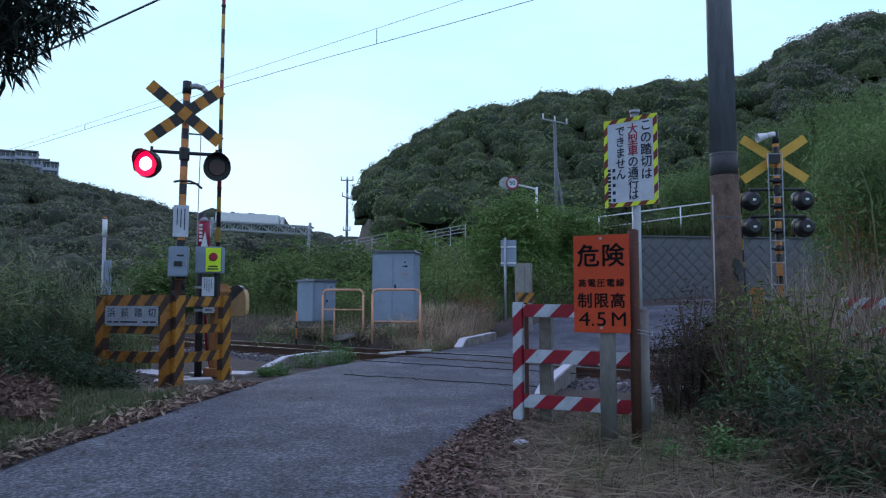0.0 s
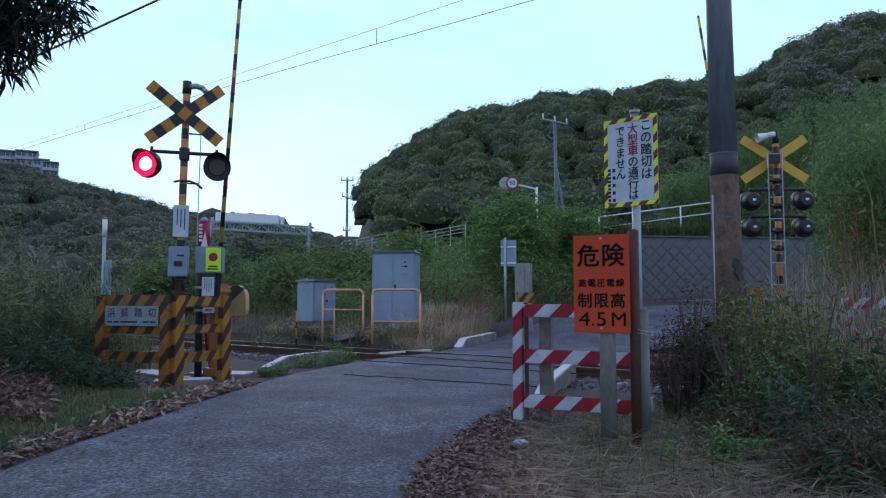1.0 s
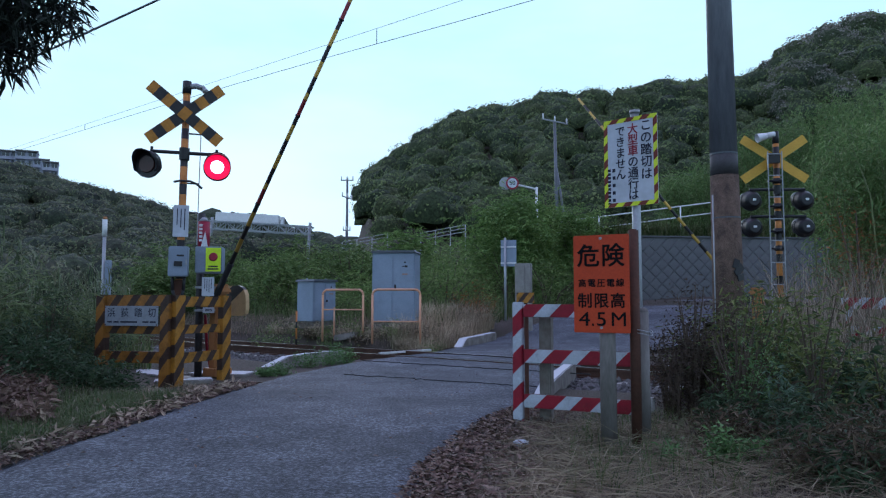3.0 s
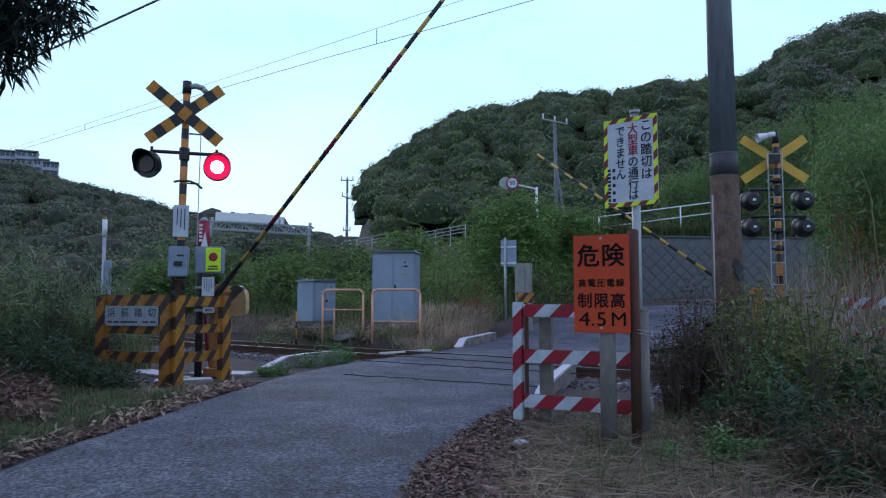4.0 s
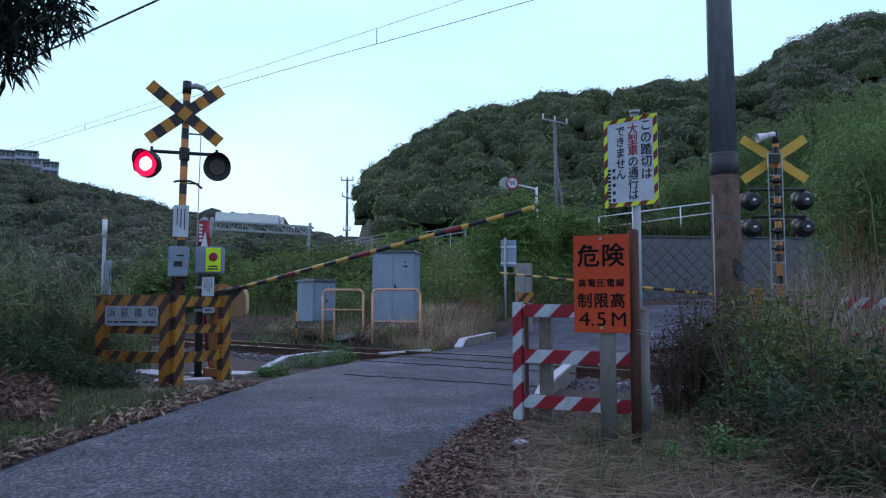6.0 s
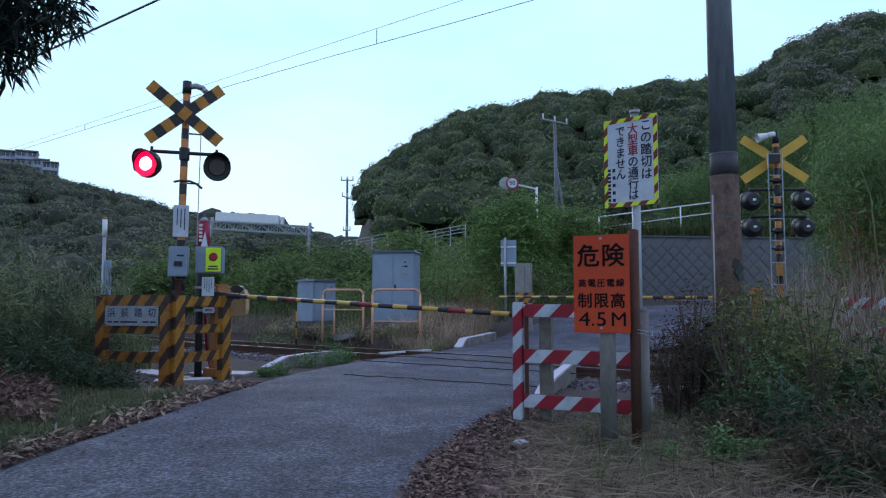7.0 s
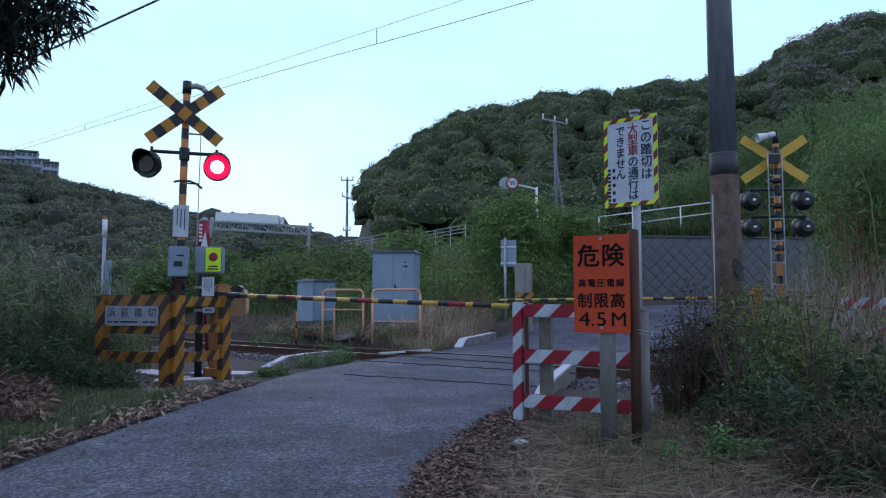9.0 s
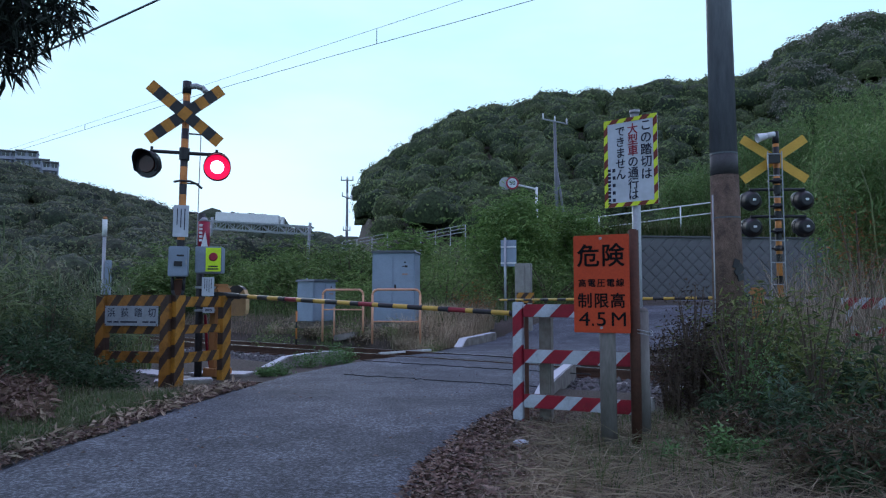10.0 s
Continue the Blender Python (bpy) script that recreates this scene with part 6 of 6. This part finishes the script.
def grass(name, label, rng, x, y, height, width, mat, lean=0.5, keep=None):
    ok = off_road(x, y, 0.02) if keep is None else keep
    x, y = x[ok], y[ok]
    h = height if np.isscalar(height) else height[ok]
    v, f = blades(rng, np.column_stack([x, y, lie(x, y) - 0.01]), h, width, lean)
    return tagged(arrays(name, v, f, mat), label, "grass", kind="stuff")


def low_growth():
    rng = np.random.default_rng(19)
    # straw on the right verge
    n = 38000
    y = rng.uniform(2.6, 7.2, n)
    x = np.interp(y, YR, XR) + np.abs(rng.normal(0, 2.0, n)) + 0.25
    grass("dry_grass", "trampled straw-coloured dry grass", rng, x, y, 0.12, 0.0075, M["straw_blades"], 2.9)
    n = 3600
    y = rng.uniform(3.0, 6.2, n)
    x = np.interp(y, YR, XR) + 0.55 + np.abs(rng.normal(0, 1.6, n))
    v, f = leaves(rng, np.column_stack([x, y, lie(x, y) + rng.uniform(0.03, 0.10, n)]), 0.34, 0.0052, 0.1, 0.9)
    tagged(arrays("dry_grass", v, f, M["fallen_straw"]), "long pale fallen stalks of dry grass", "grass", kind="stuff")
    n = 1500
    y = rng.uniform(4.2, 7.2, n)
    x = np.interp(y, YR, XR) + 0.8 + np.abs(rng.normal(0, 1.6, n))
    grass("green_grass", "thin green grass among straw", rng, x, y, 0.24, 0.008, M["grass_blades"], 0.8)
    # grass on the left verge
    n = 7000
    y = rng.uniform(7.2, 9.7, n)
    x = np.interp(y, YL, XL) - 0.10 - np.abs(rng.normal(0, 0.7, n))
    grass("dry_grass", "trampled brown grass by the fence foot", rng, x, y, 0.10, 0.008, M["straw_blades"], 2.4)
    n = 5000
    y = rng.uniform(3.0, 8.6, n)
    x = np.interp(y, YL, XL) - 0.15 - np.abs(rng.normal(0, 0.7, n))
    grass("dry_grass", "dry brown blades mixed into the verge", rng, x, y, 0.16, 0.008, M["straw_blades"], 1.4)
    n = 25000
    y = rng.uniform(3.0, 8.3, n)
    x = np.interp(y, YL, XL) - 0.22 - np.abs(rng.normal(0, 0.62, n))
    grass("green_grass", "short green verge grass", rng, x, y, 0.17, 0.007, M["verge_blades"], 1.1)
    # tall grass on the left bank and behind the striped fence
    n = 5000
    y = rng.uniform(7.6, 13.5, n)
    x = -y * rng.uniform(0.40, 0.74, n)
    keep = (v_of(x, y) < 8.8) & ((x < -5.3) | (y > 11.2))
    grass("tall_grass", "tall green grass on the bank", rng, x, y, 0.75, 0.014, M["grass_blades"], 0.5, keep)
    # reeds with long drooping leaves
    n = 3600
    y = rng.uniform(9.0, 16.5, n)
    x = -y * rng.uniform(0.43, 0.74, n)
    ok = (v_of(x, y) < 8.9) & ~((x > -5.5) & (y < 11.0))
    x, y = x[ok], y[ok]
    n = len(x)
    c = np.column_stack([x, y, lie(x, y) + 1.45 * rng.uniform(0.1, 1.0, n) ** 0.7])
    v, f = blades(rng, c, 0.42, 0.022, 1.25, 4)
    tagged(arrays("reeds", v, f, M["reed_leaves"]), "pale green reeds with drooping leaves", "reeds", kind="stuff")
    # dry grass beside the far kerb and the cabinets
    n = 34000
    x = rng.uniform(-8.5, 1.5, n)
    y = rng.uniform(15.3, 25.0, n)
    keep = (x < np.interp(y, YL, XL) - 0.35) & (v_of(x, y) > 12.15) & (v_of(x, y) < 16.5) & ~((np.abs(x + 1.15) < 0.6) & (np.abs(y - 17.9) < 0.5))
    hh = 0.30 + 0.42 * sstep(-0.6, 0.4, x)
    grass("dry_grass", "tall straw-coloured dry grass by the kerb", rng, x, y, hh, 0.014, M["straw_blades"], 0.45, keep)
    n = 15000
    x = rng.uniform(-1.2, 1.5, n)
    y = rng.uniform(15.6, 20.0, n)
    keep = (x < np.interp(y, YL, XL) - 0.30) & (v_of(x, y) > 12.2) & ~((np.abs(x + 1.15) < 0.65) & (np.abs(y - 17.9) < 0.55))
    grass("dry_grass", "bleached tufts of dry grass by the kerb", rng, x, y, 0.62, 0.017, M["pale_straw"], 0.65, keep)
    # green cover on the bank
    n = 30000
    y = rng.uniform(16, 40, n)
    x = y * rng.uniform(-0.5, 0.25, n)
    keep = (x < np.interp(y, YL, XL) - 0.7) & (v_of(x, y) > 13.6)
    grass("tall_grass", "tall green grass on the bank", rng, x, y, 0.9, 0.022, M["grass_blades"], 0.5, keep)
    # grass hanging over the retaining wall
    n = 9000
    s = rng.uniform(0, 20, n)
    d = rng.uniform(0.15, 1.3, n)
    ca, sa = math.cos(radians(6.84)), math.sin(radians(6.84))
    x, y = 6.2 + s * ca - d * sa, 30.25 + s * sa + d * ca
    v, f = blades(rng, np.column_stack([x, y, np.maximum(lie(x, y), 3.75)]), 0.95, 0.035, 0.75)
    tagged(arrays("tall_grass", v, f, M["grass_blades"]), "rank green grass along the top of the retaining wall", "grass", kind="stuff")
    # long pale leaves along the road edge and on the bank
    n = 640
    y = np.concatenate([rng.uniform(3.8, 9.2, n // 2), rng.uniform(6.2, 8.6, n - n // 2)])
    x = np.interp(y, YL, XL) + 0.10 - np.abs(rng.normal(0, 0.26, n))
    x[n // 2:] = -y[n // 2:] * rng.uniform(0.555, 0.66, n - n // 2)
    v, f = leaves(rng, np.column_stack([x, y, np.maximum(lie(x, y), -0.02) + rng.uniform(0.01, 0.06, n)]), 0.14, 0.036, 0.15, 0.4)
    tagged(arrays("fallen_leaves", v, f, M["pale_dead_leaves"]), "long pale fallen leaves along the road edge", "leaves", kind="stuff")
    # fallen leaves
    n = 7000
    y = np.concatenate([rng.uniform(3.2, 7.4, n // 2), rng.uniform(3.6, 9.6, n // 2)])
    x = np.concatenate([np.interp(y[: n // 2], YR, XR) - 0.12 + np.abs(rng.normal(0, 0.32, n // 2)), np.interp(y[n // 2:], YL, XL) + 0.10 - np.abs(rng.normal(0, 0.22, n // 2))])
    v, f = leaves(rng, np.column_stack([x, y, np.maximum(lie(x, y), -0.035) + 0.02]), 0.060, 0.028, 0, 0.9)
    tagged(arrays("fallen_leaves", v, f, M["dead_leaves"]), "brown fallen leaves along the road edges", "leaves", kind="stuff")
    # a few leaves and chips lying on the lane
    n = 110
    y = rng.uniform(4.0, 12.0, n)
    k = rng.uniform(0, 1, n)
    x = np.interp(y, YL, XL) * (1 - k) + np.interp(y, YR, XR) * k
    v, f = leaves(rng, np.column_stack([x, y, np.full(n, 0.018)]), 0.04, 0.022, 0, 0.95)
    tagged(arrays("fallen_leaves", v, f, M["dead_leaves"]), "single dry leaves scattered on the asphalt", "leaves", kind="stuff")
    bm = bmesh.new()
    bmesh.ops.create_icosphere(bm, subdivisions=3, radius=1)
    for q in bm.verts:
        q.co *= 1 + 0.6 * noise.noise(q.co * 2.3)
        q.co = Vector((q.co.x * 0.055, q.co.y * 0.04, q.co.z * 0.024))
    ob = new("paper_scrap", mesh_of("paper_scrap", bm, M["sign_white"]))
    ob.matrix_basis = pose(0.59, 5.55, -0.02, 0, 0, 20)
    tagged(ob, "crumpled pale scrap of paper on the verge", "litter")
    # heap of dead leaves on the left bank
    n = 6000
    y = rng.uniform(6.2, 8.6, n)
    x = -y * (0.535 + np.abs(rng.normal(0.075, 0.05, n)))
    v, f = leaves(rng, np.column_stack([x, y, lie(x, y) + rng.uniform(0.0, 0.14, n)]), 0.11, 0.038, 0.15, 0.35)
    tagged(arrays("fallen_leaves", v, f, M["dead_leaves"]), "heap of brown dead leaves on the bank", "leaves", kind="stuff")


low_growth()


def ballast():
    """Loose stones in the track bed."""
    rng = np.random.default_rng(2)
    bm = bmesh.new()
    bmesh.ops.create_icosphere(bm, subdivisions=1, radius=1)
    bv = np.array([v.co[:] for v in bm.verts])
    bf = np.array([[v.index for v in f.verts] for f in bm.faces])
    bm.free()
    n = 13000
    u = np.concatenate([rng.uniform(-19, -10.0, n // 2), rng.uniform(-5.7, 0.5, n // 2)])
    v = rng.uniform(8.7, 12.5, n)
    c = np.stack([u * E_U.x + v * E_V.x, u * E_U.y + v * E_V.y, np.full(n, -0.20) + rng.uniform(-0.05, 0.05, n)], 1)
    size = rng.uniform(0.03, 0.055, (n, 1, 1)) * rng.uniform(0.6, 1.3, (n, 1, 3))
    vv = bv[None] * size * (1 + rng.normal(0, 0.12, (n, len(bv), 1))) + c[:, None, :]
    ff = bf[None] + (np.arange(n) * len(bv))[:, None, None]
    tagged(arrays("ballast_stones", vv.reshape(-1, 3), ff.reshape(-1, 3), M["ballast"]), "loose grey ballast stones in the track bed", "ballast", kind="stuff")


ballast()


# ---- movement ----
NEAR_ANGLES = [(0.0, 89.8), (0.6, 89.8), (0.8, 88.0), (1.0, 84.4), (1.5, 76.7), (2.0, 69.1), (2.5, 61.0), (2.7, 57.9), (3.8, 40.8), (4.0, 37.7), (4.5, 29.8), (5.0, 22.4), (5.5, 14.6), (5.7, 12.2), (6.8, 0.1), (6.9, -1.1), (7.0, -2.5), (7.1, -2.9), (7.2, -1.6), (7.3, -1.2), (7.4, -2.2),
               (7.5, -2.9), (7.6, -2.0), (7.7, -1.3), (7.8, -1.9), (7.9, -2.8), (8.0, -2.3), (8.1, -1.4), (8.2, -1.8), (8.3, -2.5), (8.4, -2.4), (8.5, -1.5), (8.6, -1.6), (8.7, -2.5), (8.8, -2.6),
               (8.9, -1.7), (9.0, -1.6), (9.1, -2.3), (9.2, -2.5), (9.3, -1.8), (9.4, -1.5), (9.5, -2.1), (9.6, -2.5), (9.7, -2.0), (9.8, -1.6), (9.9, -2.0), (10.0, -2.4)]
FAR_ANGLES = [(0.0, 88.5), (0.6, 88.5), (0.8, 86.4), (1.0, 82.5), (1.5, 74.7), (2.0, 66.9), (2.5, 59.5), (2.7, 56.6), (3.8, 39.3), (4.0, 36.2), (4.5, 28.7), (5.0, 20.9), (5.5, 13.5), (5.7, 10.6), (6.8, -1.0), (7.0, 0.4), (7.3, -0.4), (10.0, -0.4)]
SWITCHES = [0.15, 0.80, 1.40, 2.05, 2.65, 3.25, 3.85, 4.45, 5.05, 5.65, 6.30, 6.95, 7.55, 8.15, 8.75, 9.35, 9.95]


def motions():
    for arm, angles, height in ((ARM_NEAR, NEAR_ANGLES, 1.19), (ARM_FAR, FAR_ANGLES, 1.16)):
        walk(arm, [(t, pose(0, 0, height, 0, -a, 0)) for t, a in angles])
    # the lamps burn in turn: a burning disc stands at the lens, a resting one sits back in its housing
    for disc, base, first in LAMPS:
        rows, on = [(0.0, first == 0)], first == 0
        for t in SWITCHES:
            k = int(t * FPS)
            rows += [(k / FPS, on), ((k + 1) / FPS, not on)]
            on = not on
        rows.append((10.0, on))
        walk(disc, [(t, base @ pose(0, -0.078 if lit else -0.004, 0)) for t, lit in rows])


motions()
